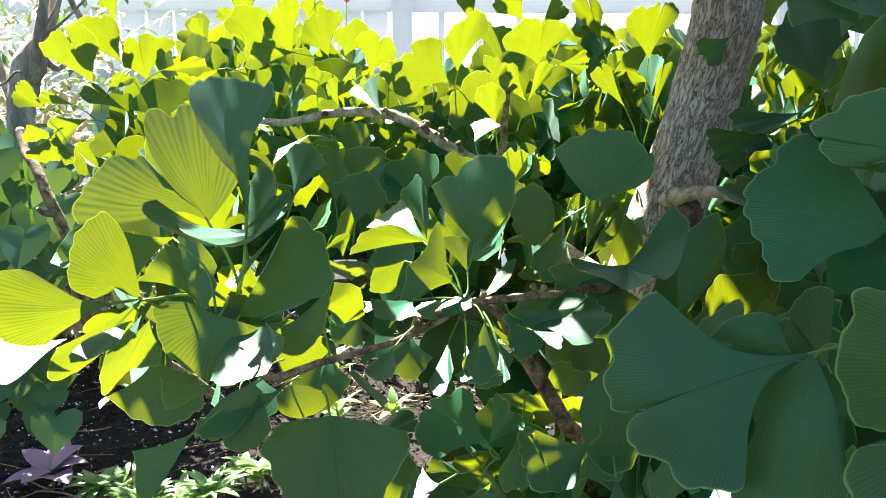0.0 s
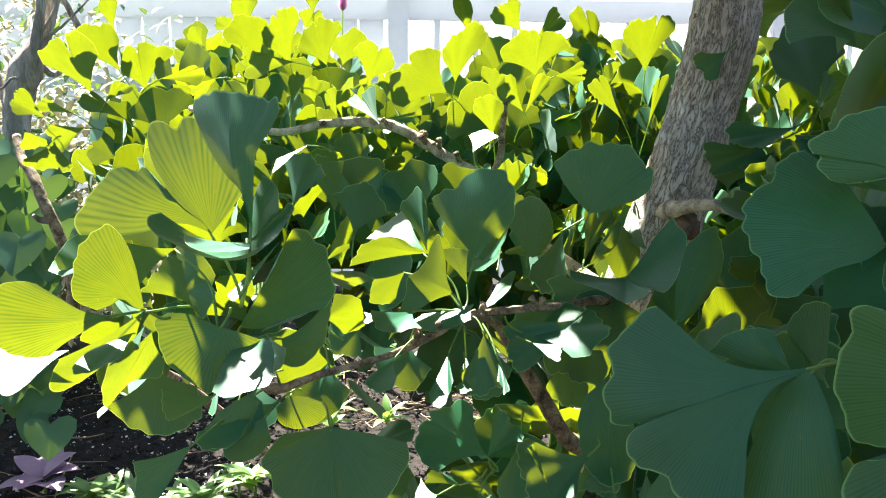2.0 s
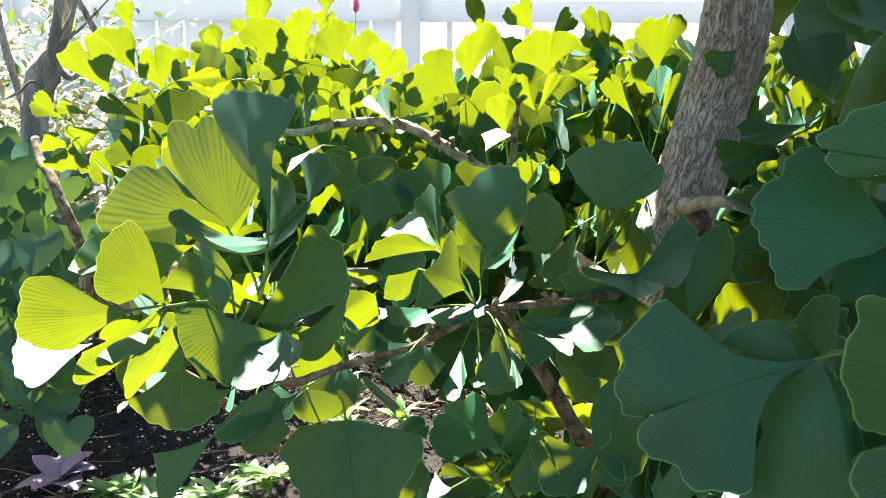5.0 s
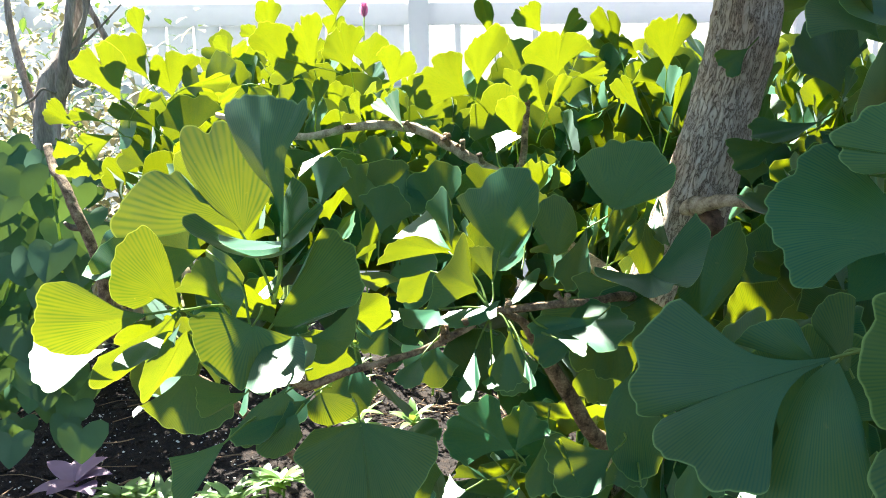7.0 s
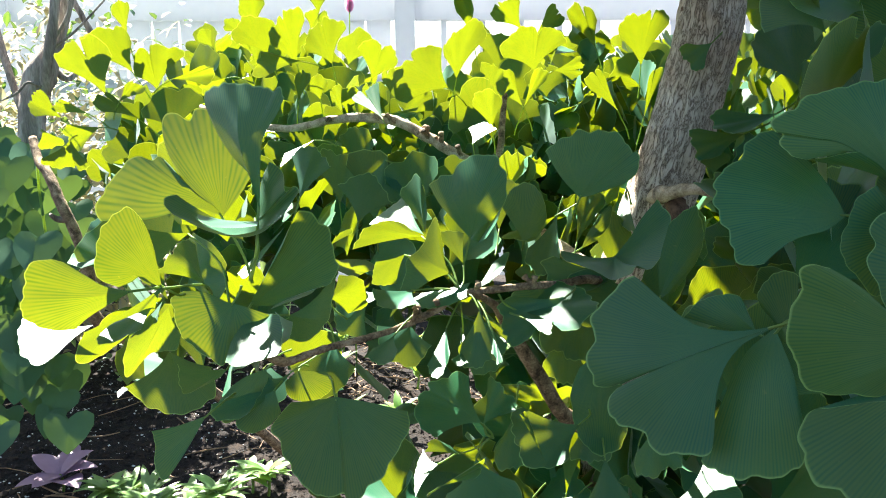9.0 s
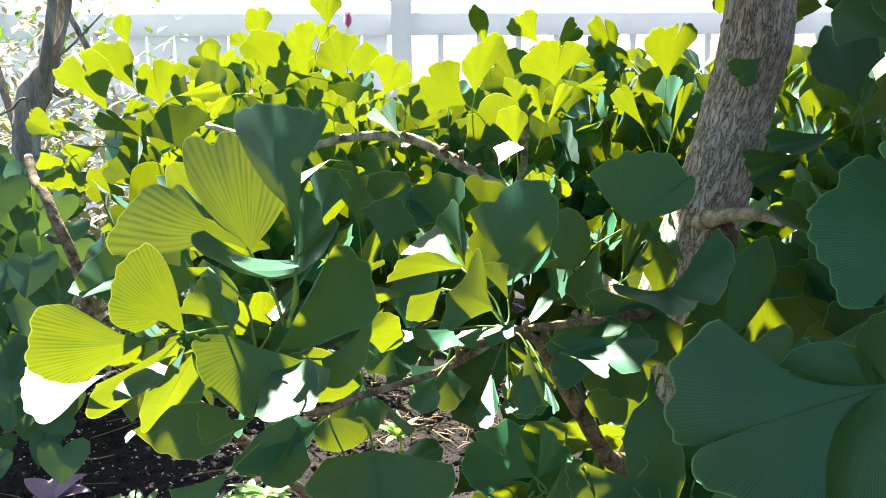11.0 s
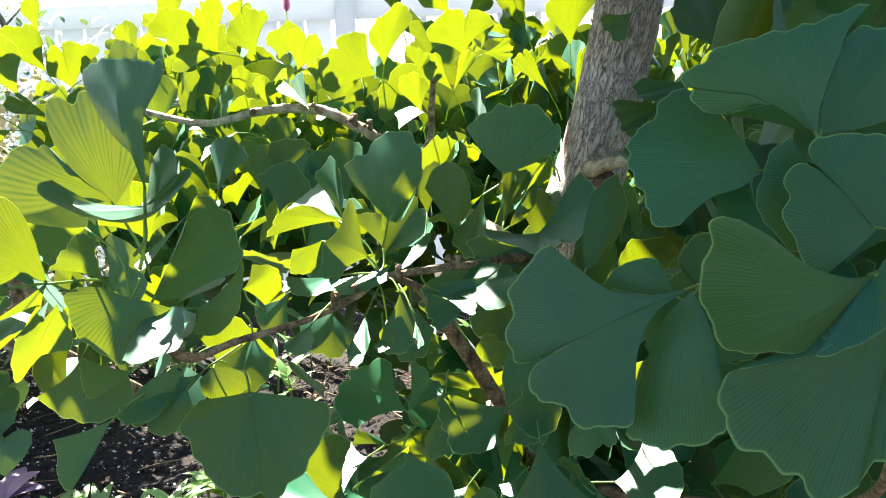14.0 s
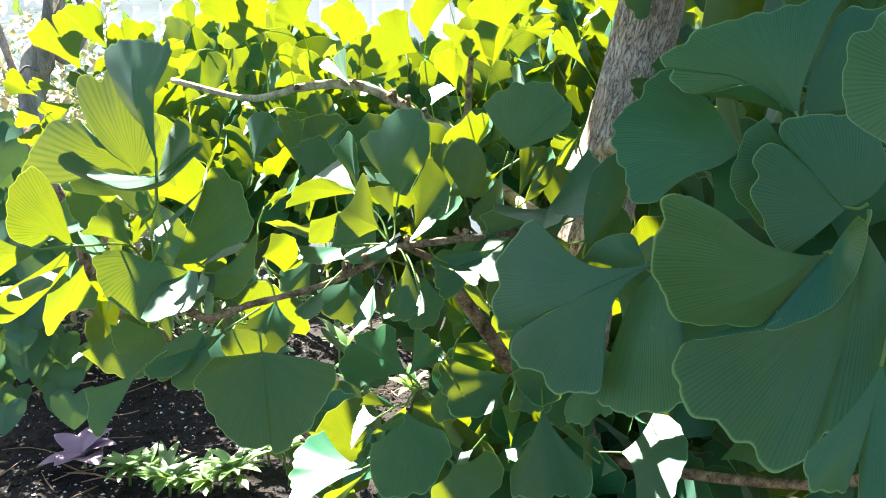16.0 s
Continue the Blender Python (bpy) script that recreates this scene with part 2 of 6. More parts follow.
# ---- ginkgo leaf ----
def fan(A, L, R, bulge=0.1, notch=(0.5, 0.0), cup=0.1, droop=0.0, seed=0, rows=10, cols=28, flare=0.46):
    """A fan blade from its foot A between the straight edges to L and R, with a wavy, lobed rim; local to A."""
    rnd = random.Random(seed)
    e1, e2 = Vector(L) - Vector(A), Vector(R) - Vector(A)
    r1, r2 = e1.length, e2.length
    d1, d2 = e1.normalized(), e2.normalized()
    nrm = d1.cross(d2).normalized()
    if nrm.y > 0:
        nrm = -nrm
    span = d1.angle(d2)
    side = (d2 - d1 * d1.dot(d2)).normalized()
    size = 0.5 * (r1 + r2)
    ph = [rnd.uniform(0, 6.28) for _ in range(5)]
    ripple = rnd.uniform(0.02, 0.055) * min(1.0, span)
    teeth = max(0.012, 0.055 * min(1.0, span))
    verts, uvs, faces = [], [], []
    for i in range(rows + 1):
        s = i / rows
        for j in range(cols + 1):
            u = j / cols
            narrow = flare + (1 - flare) * s ** 0.75
            uu = 0.5 + (u - 0.5) * narrow * 1.08
            r = (r1 + (r2 - r1) * u) * (1 + bulge * math.sin(math.pi * u))
            s_ = s * (1 + s ** 5 * teeth * (math.sin(u * 19 + ph[0]) * 0.6 + math.sin(u * 43 + ph[1]) * 0.2 + math.sin(u * 9 + ph[2]) * 0.9 + 0.5 * abs(math.sin(u * 27 + ph[1]))))
            r *= 1 - 0.17 * (max(0.0, abs(u - 0.5) * 2 - 0.70) / 0.30) ** 2
            if notch[1]:
                r *= 1 - notch[1] * math.exp(-((u - notch[0]) / (0.018 + 0.04 * notch[1])) ** 2)
            th = span * uu
            way = d1 * math.cos(th) + side * math.sin(th)
            lift = size * s_ * s_ * (cup * (2 * (u - 0.5) ** 2 - 0.15) * 2 - droop)
            lift += size * ripple * s ** 3 * (math.sin(u * 9 + ph[3]) + 0.6 * math.sin(u * 17 + ph[4]))
            verts.append(way * (r * s_) + nrm * lift)
            uvs.append((u, s))
    w = cols + 1
    for i in range(rows):
        for j in range(cols):
            faces.append((i * w + j, i * w + j + 1, (i + 1) * w + j + 1, (i + 1) * w + j))
    return verts, faces, uvs


TREE_AT = Vector((0.15, 0.76, 0.0))
ginkgo = thing("ginkgo_tree", TREE_AT, "young ginkgo tree with grey fissured trunk and fan-shaped green leaves", "tree")
count = 0
GAPS = []  # places on the tree where the sun comes through the crown


def leaf(A, L, R, bulge=0.1, notch=(0.5, 0.0), cup=0.1, droop=0.0, foot=None, sunny=False, rows=12, cols=72):
    """One leaf of the tree with its stalk, which runs to foot."""
    global count
    count += 1
    if not sunny:
        cup, droop = cup * 1.3, droop + 0.06 * math.sin(count * 2.3)
    v, f, uv = fan(A, L, R, bulge, notch, cup, droop, count, rows, cols)
    ob = put("leaf", mesh_of("leaf", v, f, GINKGO, uv), ginkgo, "", Vector(A) - TREE_AT)
    if sunny:
        for fa, fb, room in ((0.55, 0.0, 0.5), (0.0, 0.55, 0.5), (0.4, 0.4, 0.5), (0.15, 0.15, 0.4)):
            GAPS.append((Vector(A) + fa * (Vector(L) - Vector(A)) + fb * (Vector(R) - Vector(A)), 0.020 * room + 0.22 * (Vector(L) - Vector(R)).length))
    a, size = Vector(A), ((Vector(L) + Vector(R)) / 2 - Vector(A)).length
    axis = (Vector(L) + Vector(R) - 2 * a).normalized()
    if foot is None:
        foot = a - axis * size * 0.55 + Vector((0.0, 0.01, -0.012))
    stalk(ob, a, Vector(foot), axis, size)
    return ob


def stalk(ob, a, b, axis, size):
    """The petiole of a leaf, bowed between the blade's foot a and the twig at b."""
    mid = (a + b) / 2 - axis * (a - b).length * 0.12
    r = 0.0005 + size * 0.0032
    pts = [(*(axis * size * 0.05), r), (*(mid - a), r * 1.1), (*(b - a), r * 1.35)]
    pv, pf, pu = tube(pts, 6, 5)
    put("petiole", mesh_of("petiole", pv, pf, PETIOLE, pu), ob)


def curled_leaf(A, rim, belly, foot, sunny=False, cut=(0, 0), rows=14, cols=80):
    """A leaf that curls: its blade runs from the foot A to a rim bent through a few places."""
    global count
    count += 1
    rnd = random.Random(count)
    ph = [rnd.uniform(0, 6.28) for _ in range(5)]
    a = Vector(A)
    ends = [Vector(q) - a for q in rim]
    size = sum(q.length for q in ends) / len(ends)
    line = [Vector(q[:3]) for q in spline([(*q, 0) for q in ends], 12)]
    run = [0.0]
    for i in range(1, len(line)):
        run.append(run[-1] + (line[i] - line[i - 1]).length)
    axis = sum(ends, Vector()) / len(ends)
    nrm = ends[0].cross(ends[-1]).normalized()
    if nrm.y > 0:
        nrm = -nrm
    wavy = min(1.0, run[-1] / size)
    roll = 0.0 if sunny else rnd.choice((-1, 1)) * rnd.uniform(0.05, 0.10) * wavy
    verts, uvs, faces, k = [], [], [], 0
    for j in range(cols + 1):
        u = j / cols
        d = u * run[-1]
        while k < len(run) - 2 and run[k + 1] < d:
            k += 1
        q = line[k].lerp(line[k + 1], min(1.0, (d - run[k]) / max(1e-6, run[k + 1] - run[k])))
        tooth = (0.022 if sunny else 0.030) * wavy * (math.sin(u * 21 + ph[0]) * 0.6 + math.sin(u * 47 + ph[1]) * 0.45 + 0.6 * abs(math.sin(u * 15 + ph[2])))
        for i in range(rows + 1):
            s = i / rows
            wide = 0.45 + 0.55 * s ** 0.75
            s_ = s * (1 + tooth * s ** 6)
            p = (q * wide + axis.normalized() * (q.length * (1 - wide))) * s_
            lift = size * (belly * math.sin(math.pi * s_) * (1 - 0.6 * abs(2 * u - 1)) + roll * s_ * s_ * ((2 * u - 1) ** 2 - 0.4) + (0.010 if sunny else 0.015) * wavy * s ** 3 * (math.sin(u * 8 + ph[3]) + 0.6 * math.sin(u * 17 + ph[4])))
            verts.append(p + nrm * lift)
            uvs.append((u, s))
    w = rows + 1
    for j in range(cols):
        for i in range(rows):
            if cut[1] and j == round(cut[0] * cols) and i >= rows * (1 - cut[1]):
                continue
            faces.append((j * w + i, j * w + i + 1, (j + 1) * w + i + 1, (j + 1) * w + i))
    ob = put("leaf", mesh_of("leaf", verts, faces, GINKGO, uvs), ginkgo, "", a - TREE_AT)
    if sunny:
        for q in ends:
            for f in (0.35, 0.75):
                GAPS.append((a + q * f, 0.012 + 0.15 * size))
    if foot:
        stalk(ob, a, Vector(foot), axis.normalized(), size)
    return ob


def blade(A, rim, side0, side1, belly, foot, sunny=False, cut=(0, 0), fold=(0, 0), rows=18, cols=96):
    """A large leaf: bowed side edges from the foot A to the ends of a lobed rim; local to A."""
    global count
    count += 1
    rnd = random.Random(count)
    ph = [rnd.uniform(0, 6.28) for _ in range(6)]
    a = Vector(A)

    def measured(points):
        line = [Vector(q[:3]) for q in spline([(*(Vector(q) - a), 0) for q in points], 12)]
        run = [0.0]
        for i in range(1, len(line)):
            run.append(run[-1] + (line[i] - line[i - 1]).length)

        def at(f):
            d, k = f * run[-1], 0
            while k < len(run) - 2 and run[k + 1] < d:
                k += 1
            return line[k].lerp(line[k + 1], min(1.0, (d - run[k]) / max(1e-6, run[k + 1] - run[k])))
        return at, run[-1]

    edge, length = measured(rim)
    first, _ = measured((A, *side0, rim[0]))
    last, _ = measured((A, *side1, rim[-1]))
    ends = [Vector(q) - a for q in rim]
    size = sum(q.length for q in ends) / len(ends)
    axis = (sum(ends, Vector()) / len(ends)).normalized()
    nrm = sum((ends[i].cross(ends[i + 1]) for i in range(len(ends) - 1)), Vector()).normalized()
    if nrm.y > 0:
        nrm = -nrm
    wavy = min(1.0, length / size)
    grain = min(0.45, length / 0.2) if sunny else min(1.0, length / 0.14)
    q0, q1 = edge(0), edge(1)

    def ray(u):
        return edge(min(1.0, max(0.0, u)))

    def tooth(u):
        return 0.030 * wavy * min(1.0, length / 0.14) * (math.sin(u * 31 + ph[0]) * 0.35 + math.sin(u * 61 + ph[1]) * 0.22 + math.sin(u * 113 + ph[3]) * 0.10 + abs(math.sin(u * 27 + ph[2])) - 0.6)

    slit = round(cut[0] * cols) if cut[1] else -9
    verts, uvs, faces = [], [], []
    for j in range(cols + 1):
        u = j / cols
        q = ray(u)
        for i in range(rows + 1):
            s, uu, qq = i / rows, u, q
            if j in (slit, slit + 1):
                open_ = max(0.0, (s - 1 + cut[1]) / cut[1])
                uu = (slit + 0.5) / cols + (j - slit - 0.5) * (0.06 + 0.9 * open_) / cols
                qq = ray(uu)
            s_ = s * (1 + tooth(uu) * s ** 7)
            c_ = min(1.0, s_)
            p = qq * s_ + (first(c_) - q0 * c_) * (1 - uu) ** 2 + (last(c_) - q1 * c_) * uu ** 2
            wave = math.sin(uu * 7 + ph[3]) + 0.7 * math.sin(uu * 15 + ph[4]) + 0.25 * math.sin(uu * 29 + ph[5])
            lift = belly * math.sin(math.pi * s_) * (1 - 0.6 * abs(2 * uu - 1)) + 0.008 * wavy * min(1.0, length / 0.18) ** 2 * s ** 4 * wave
            lift += 0.012 * s * noise.noise((a + p) * 38) + fold[1] * s * math.exp(-((uu - fold[0]) / 0.07) ** 2)
            verts.append(p + nrm * (size * lift))
            uvs.append((uu * grain, s))
    w = rows + 1
    for j in range(cols):
        for i in range(rows):
            if j == slit and i >= rows * (1 - cut[1]):
                continue
            faces.append((j * w + i, j * w + i + 1, (j + 1) * w + i + 1, (j + 1) * w + i))
    ob = put("leaf", mesh_of("leaf", verts, faces, GINKGO, uvs), ginkgo, "", a - TREE_AT)
    if sunny:
        for q in ends:
            for f in (0.35, 0.75):
                GAPS.append((a + q * f, 0.012 + 0.15 * size))
    if foot:
        stalk(ob, a, Vector(foot), axis, size)
    return ob


def loose_leaf(rnd, p, size, up=0.6, seed=0, rows=4, cols=16):
    """A blade at p that turns as chance has it, its rim mostly up."""
    axis = Vector((rnd.uniform(-1, 1), rnd.uniform(-1, 0.6), rnd.uniform(-0.5, 1) + up)).normalized()
    tilt = Vector((rnd.uniform(-0.8, 0.8), rnd.uniform(-1, 0.2), rnd.uniform(-0.2, 1.0)))
    s = axis.cross(tilt).normalized()
    h = rnd.uniform(0.55, 0.95)
    L = p + size * (axis * math.cos(h) - s * math.sin(h))
    R = p + size * (axis * math.cos(h) + s * math.sin(h))
    return fan(p, L, R, rnd.uniform(0.0, 0.2), (rnd.uniform(0.35, 0.65), rnd.choice((0, 0.1, 0.25))), rnd.uniform(-0.1, 0.25), 0, seed, rows, cols), p


# ---- ground ----
def soil_height(x, y):
    q = Vector((x, y, 0))
    near = math.exp(-((x + 0.6) / 3.0) ** 2 - ((y - 2.6) / 2.2) ** 2)
    h = 0.035 * noise.noise(q * 2.3) + near * (0.022 * noise.noise(q * 9) + 0.013 * noise.noise(q * 23))
    return h


def ground_sheet():
    xs = np.concatenate([np.linspace(-80, -4.2, 14), np.linspace(-4, 3, 150), np.linspace(3.2, 80, 14)])
    ys = np.concatenate([np.linspace(-80, 0.0, 14), np.linspace(0.3, 5.2, 120), np.linspace(5.6, 120, 14)])
    verts = [(x, y, soil_height(x, y)) for y in ys for x in xs]
    w = len(xs)
    faces = [(j * w + i, j * w + i + 1, (j + 1) * w + i + 1, (j + 1) * w + i) for j in range(len(ys) - 1) for i in range(w - 1)]
    ob = put("ground", mesh_of("ground", verts, faces, SOIL))
    return tagged(ob, "dark brown garden soil, loose and crumbly", "soil", "", "structure")


ground_sheet()


def scatter(name, label, mat, number, seed, area, low, high, flat=0.7, category="soil"):
    """Uncounted small lumps that lie on the soil."""
    rnd, pieces = random.Random(seed), []
    for _ in range(number):
        x, y = rnd.uniform(area[0], area[1]), rnd.uniform(area[2], area[3])
        r = low + (high - low) * rnd.random() ** 2.5
        c = Vector((x, y, soil_height(x, y) + r * 0.3 * flat))
        vs = []
        for d in ((1, 0, 0), (0, 1, 0), (-1, 0, 0), (0, -1, 0), (0, 0, 1), (0, 0, -1)):
            k = Vector(d) + Vector((rnd.uniform(-0.35, 0.35), rnd.uniform(-0.35, 0.35), rnd.uniform(-0.3, 0.3)))
            vs.append(c + Vector((k.x * r, k.y * r, k.z * r * flat)))
        fs = [(0, 1, 4), (1, 2, 4), (2, 3, 4), (3, 0, 4), (1, 0, 5), (2, 1, 5), (3, 2, 5), (0, 3, 5)]
        pieces.append((vs, fs, [(0, 0)] * 6))
    v, f, u = joined(pieces)
    ob = put(name, mesh_of(name, v, f, mat, u, False))
    return tagged(ob, label, category, "", "stuff")


scatter("soil_clods", "dark crumbs of soil lying on the bed", CLOD, 17000, 3, (-2.3, 0.6, 1.7, 3.7), 0.0025, 0.014)
scatter("perlite_grains", "white perlite grains scattered over the dark soil", PERLITE, 2600, 4, (-2.4, -0.7, 2.0, 3.7), 0.0015, 0.007, category="perlite")


def straw_litter(number, seed, area, low, high, name, label):
    rnd, pieces = random.Random(seed), []
    for _ in range(number):
        x, y, a, n_ = rnd.uniform(area[0], area[1]), rnd.uniform(area[2], area[3]), rnd.uniform(0, 6.28), rnd.uniform(low, high)
        z = soil_height(x, y) + rnd.uniform(0.004, 0.035)
        d = Vector((math.cos(a), math.sin(a), rnd.uniform(-0.15, 0.25))) * n_
        r = rnd.uniform(0.0012, 0.0035)
        pieces.append(tube([(x, y, z, r), (x + d.x * 0.5, y + d.y * 0.5, z + d.z * 0.5 + rnd.uniform(-0.01, 0.015), r), (x + d.x, y + d.y, z + d.z, r * 0.6)], 4, 2))
    v, f, u = joined(pieces)
    return tagged(put(name, mesh_of(name, v, f, STRAW, u)), label, "straw", "", "stuff")


straw_litter(480, 8, (-0.42, 0.7, 2.9, 4.4), 0.03, 0.13, "straw_mulch", "pale tan dry straw and stalks lying on the soil")
straw_litter(90, 9, (-2.2, -0.6, 1.9, 3.3), 0.05, 0.22, "dry_stalks", "thin dry stalks lying on dark soil")


# ---- white fence ----
FENCE = Matrix.Translation((-0.25, 5.2, 0)) @ Matrix.Rotation(radians(4), 4, "Z")


def fence_run():
    at = FENCE.translation
    ob = thing("vinyl_fence", at, "white vinyl garden fence with posts, rails and upright boards", "fence")
    ob.rotation_euler = (0, 0, radians(4))
    post, board = box_mesh(0.12, 0.12, 1.85, 0.006, VINYL, "post"), box_mesh(0.145, 0.022, 1.5, 0.004, VINYL, "board")
    cap, rail = box_mesh(0.14, 0.14, 0.04, 0.012, VINYL, "post_cap"), box_mesh(2.28, 0.05, 0.13, 0.006, VINYL, "rail")
    low = box_mesh(0.145, 0.022, 1.02, 0.004, VINYL, "board")
    mid = box_mesh(2.28, 0.05, 0.10, 0.006, VINYL, "rail")
    for n_ in range(-4, 4):
        x = n_ * 2.4
        p = put("post", post, ob, "", (x, 0, 0.925))
        put("post_cap", cap, p, "", (0, 0, 0.945))
        tall = n_ < 0
        put("rail", rail, ob, "", (x + 1.2, 0, 0.12))
        put("rail", mid, ob, "", (x + 1.2, 0, 1.28))
        put("rail", rail, ob, "", (x + 1.2, 0, 1.73))
        for k in range(14):
            put("board", board if tall else low, ob, "", (x + 0.16 + k * 0.16, 0, 0.92 if tall else 0.69))
        if not tall:
            for k in range(9):
                put("picket", box_mesh(0.035, 0.02, 0.34, 0.003, VINYL, "picket"), ob, "", (x + 0.24 + k * 0.24, 0, 1.50))
    return ob


fence_run()


# ---- dead grey stems beside the bed ----
dead = thing("dead_shrub", (-2.05, 2.55, 0), "leafless grey shrub with several weathered stems", "shrub")
stem("trunk", [(-0.889, 2.084, 1.677, 0.015), (-0.911, 2.057, 1.542, 0.016), (-0.928, 2.040, 1.462, 0.018), (-0.953, 2.025, 1.388, 0.024), (-0.984, 2.011, 1.321, 0.037), (-1.004, 1.992, 1.228, 0.030), (-1.010, 1.975, 1.140, 0.031), (-1.062, 1.975, 1.044, 0.032), (-1.235, 2.023, 0.894, 0.034), (-1.490, 2.084, 0.715, 0.036), (-2.05, 2.55, -0.03, 0.042)], DRYWOOD, dead, "", 16, 12, 0.22, 14)
stem("branch", [(-0.971, 1.993, 1.281, 0.014), (-0.945, 1.980, 1.367, 0.013), (-0.926, 1.989, 1.458, 0.012), (-0.917, 2.010, 1.563, 0.011), (-0.914, 2.030, 1.668, 0.010)], DRYWOOD, dead, "", 10, 8, 0.15, 20)
stem("branch", [(-1.022, 2.008, 1.207, 0.014), (-1.063, 2.035, 1.295, 0.010), (-1.098, 2.063, 1.392, 0.009), (-1.117, 2.081, 1.481, 0.008), (-1.132, 2.115, 1.606, 0.007)], DRYWOOD, dead, "", 10, 8, 0.2, 14)
stem("branch", [(-0.977, 2.038, 1.355, 0.008), (-0.940, 2.072, 1.314, 0.008), (-0.901, 2.131, 1.404, 0.008), (-0.925, 2.144, 1.469, 0.008), (-0.948, 2.152, 1.515, 0.007), (-0.970, 2.171, 1.611, 0.007)], DRYWOOD, dead, "", 10, 8, 0.2, 14)
stem("twig", [(-0.946, 2.004, 1.383, 0.004), (-0.880, 1.993, 1.424, 0.003), (-0.802, 1.999, 1.499, 0.002)], DRYWOOD, dead)
stem("twig", [(-0.967, 1.976, 1.295, 0.004), (-0.990, 1.957, 1.304, 0.003), (-1.008, 1.941, 1.281, 0.003), (-1.040, 1.927, 1.263, 0.002)], DRYWOOD, dead)
stem("twig", [(-0.941, 1.996, 1.394, 0.004), (-0.891, 1.992, 1.473, 0.003), (-0.901, 2.007, 1.550, 0.002)], DRYWOOD, dead)
sapling = thing("bare_sapling", (-0.36, 2.42, 0), "thin bare reddish-brown sapling stem leaning over the bed", "sapling")
stem("stem", [(-0.724, 1.423, 1.207, 0.007), (-0.705, 1.396, 1.172, 0.008), (-0.680, 1.372, 1.151, 0.009), (-0.647, 1.342, 1.100, 0.009), (-0.622, 1.332, 1.047, 0.009), (-0.606, 1.329, 0.975, 0.010), (-0.608, 1.344, 0.900, 0.011), (-0.564, 1.458, 0.799, 0.011), (-0.522, 1.772, 0.581, 0.012), (-0.36, 2.42, -0.02, 0.014)], TWIG, sapling, "", 12, 9, 0.2, 40)
stem("twig", [(-0.643, 1.337, 1.075, 0.006), (-0.651, 1.328, 1.078, 0.005), (-0.657, 1.319, 1.087, 0.003)], DRYWOOD, sapling)


# ---- climbing vine with heart-shaped leaves ----
def heart(rnd, p, size, face):
    """A heart-shaped blade at p, its tip hanging, turned to face."""
    nrm = Vector(face).normalized()
    down = (Vector((rnd.uniform(-0.3, 0.3), 0, -1)) - nrm * nrm.dot(Vector((0, 0, -1)))).normalized()
    side = down.cross(nrm)
    verts, faces, uvs = [Vector((0, 0, 0))], [], [(0.5, 0.0)]
    m = 18
    for ring in (0.5, 1.0):
        for k in range(m):
            th = 2 * math.pi * k / m
            x = 0.62 * math.sin(th) ** 3 * 0.9 + 0.1 * math.sin(th)
            y = 0.52 * math.cos(th) - 0.20 * math.cos(2 * th) - 0.08 * math.cos(3 * th)
            y = -y + 0.12
            q = side * (x * ring * size) + down * (y * ring * size) + nrm * (-0.12 * size * ring * abs(x) + 0.02 * size * math.sin(3 * th) * ring)
            verts.append(q)
            uvs.append((k / m, ring))
    for k in range(m):
        j = (k + 1) % m
        faces.append((0, 1 + k, 1 + j))
        faces.append((1 + k, 1 + m + k, 1 + m + j, 1 + j))
    return verts, faces, uvs


vine = thing("climbing_vine", (-1.0, 1.6, 0), "green climbing vine with heart-shaped leaves", "vine")
rv = random.Random(12)
for n_ in range(5):
    x, y = -0.78 - 0.13 * n_, 1.5 + 0.06 * n_
    stem("stem", [(-1.75 - 0.03 * n_, 1.95, -0.01, 0.005), (x - 0.35, y + 0.15, 0.62, 0.004), (x - 0.03, y + 0.05, 0.88, 0.003), (x + 0.02, y, 1.15, 0.0025)], PETIOLE, vine)
for n_ in range(520):
    p = Vector((rv.uniform(-1.35, -0.66), rv.uniform(1.40, 1.80), rv.uniform(0.60, 1.19)))
    if p.z > 1.13 and p.x > -0.78:
        continue
    if p.x / p.y > (-0.44 if p.z > 0.98 else -0.49):
        continue
    me = mesh_of("leaf", *heart(rv, p, rv.uniform(0.046, 0.078), (rv.uniform(-0.4, 0.5), -1, rv.uniform(0.1, 0.7)))[:2], VINE, None)
    put("leaf", me, vine, "", p - vine.location)


# ---- purple-leaved plant ----
def lance(p, tip, width, sag=0.1, rows=8, fold=0.15):
    """A lance-shaped blade from p to tip; local to p."""
    d = Vector(tip) - Vector(p)
    side = d.cross(Vector((0, 0, 1))).normalized()
    up = side.cross(d).normalized()
    verts, faces, uvs = [], [], []
    for i in range(rows + 1):
        s = i / rows
        w = width * (math.sin(math.pi * min(1, s ** 0.8)) ** 0.8 * 0.5 + 0.012)
        c = d * s + up * (4 * sag * d.length * s * (1 - s))
        for j in (-1, -0.5, 0, 0.5, 1):
            verts.append(c + side * (w * j) + up * (w * fold * abs(j)))
            uvs.append((0.5 + j / 2, s * 0.9))
    for i in range(rows):
        for j in range(4):
            faces.append((i * 5 + j, i * 5 + j + 1, (i + 1) * 5 + j + 1, (i + 1) * 5 + j))
    return verts, faces, uvs


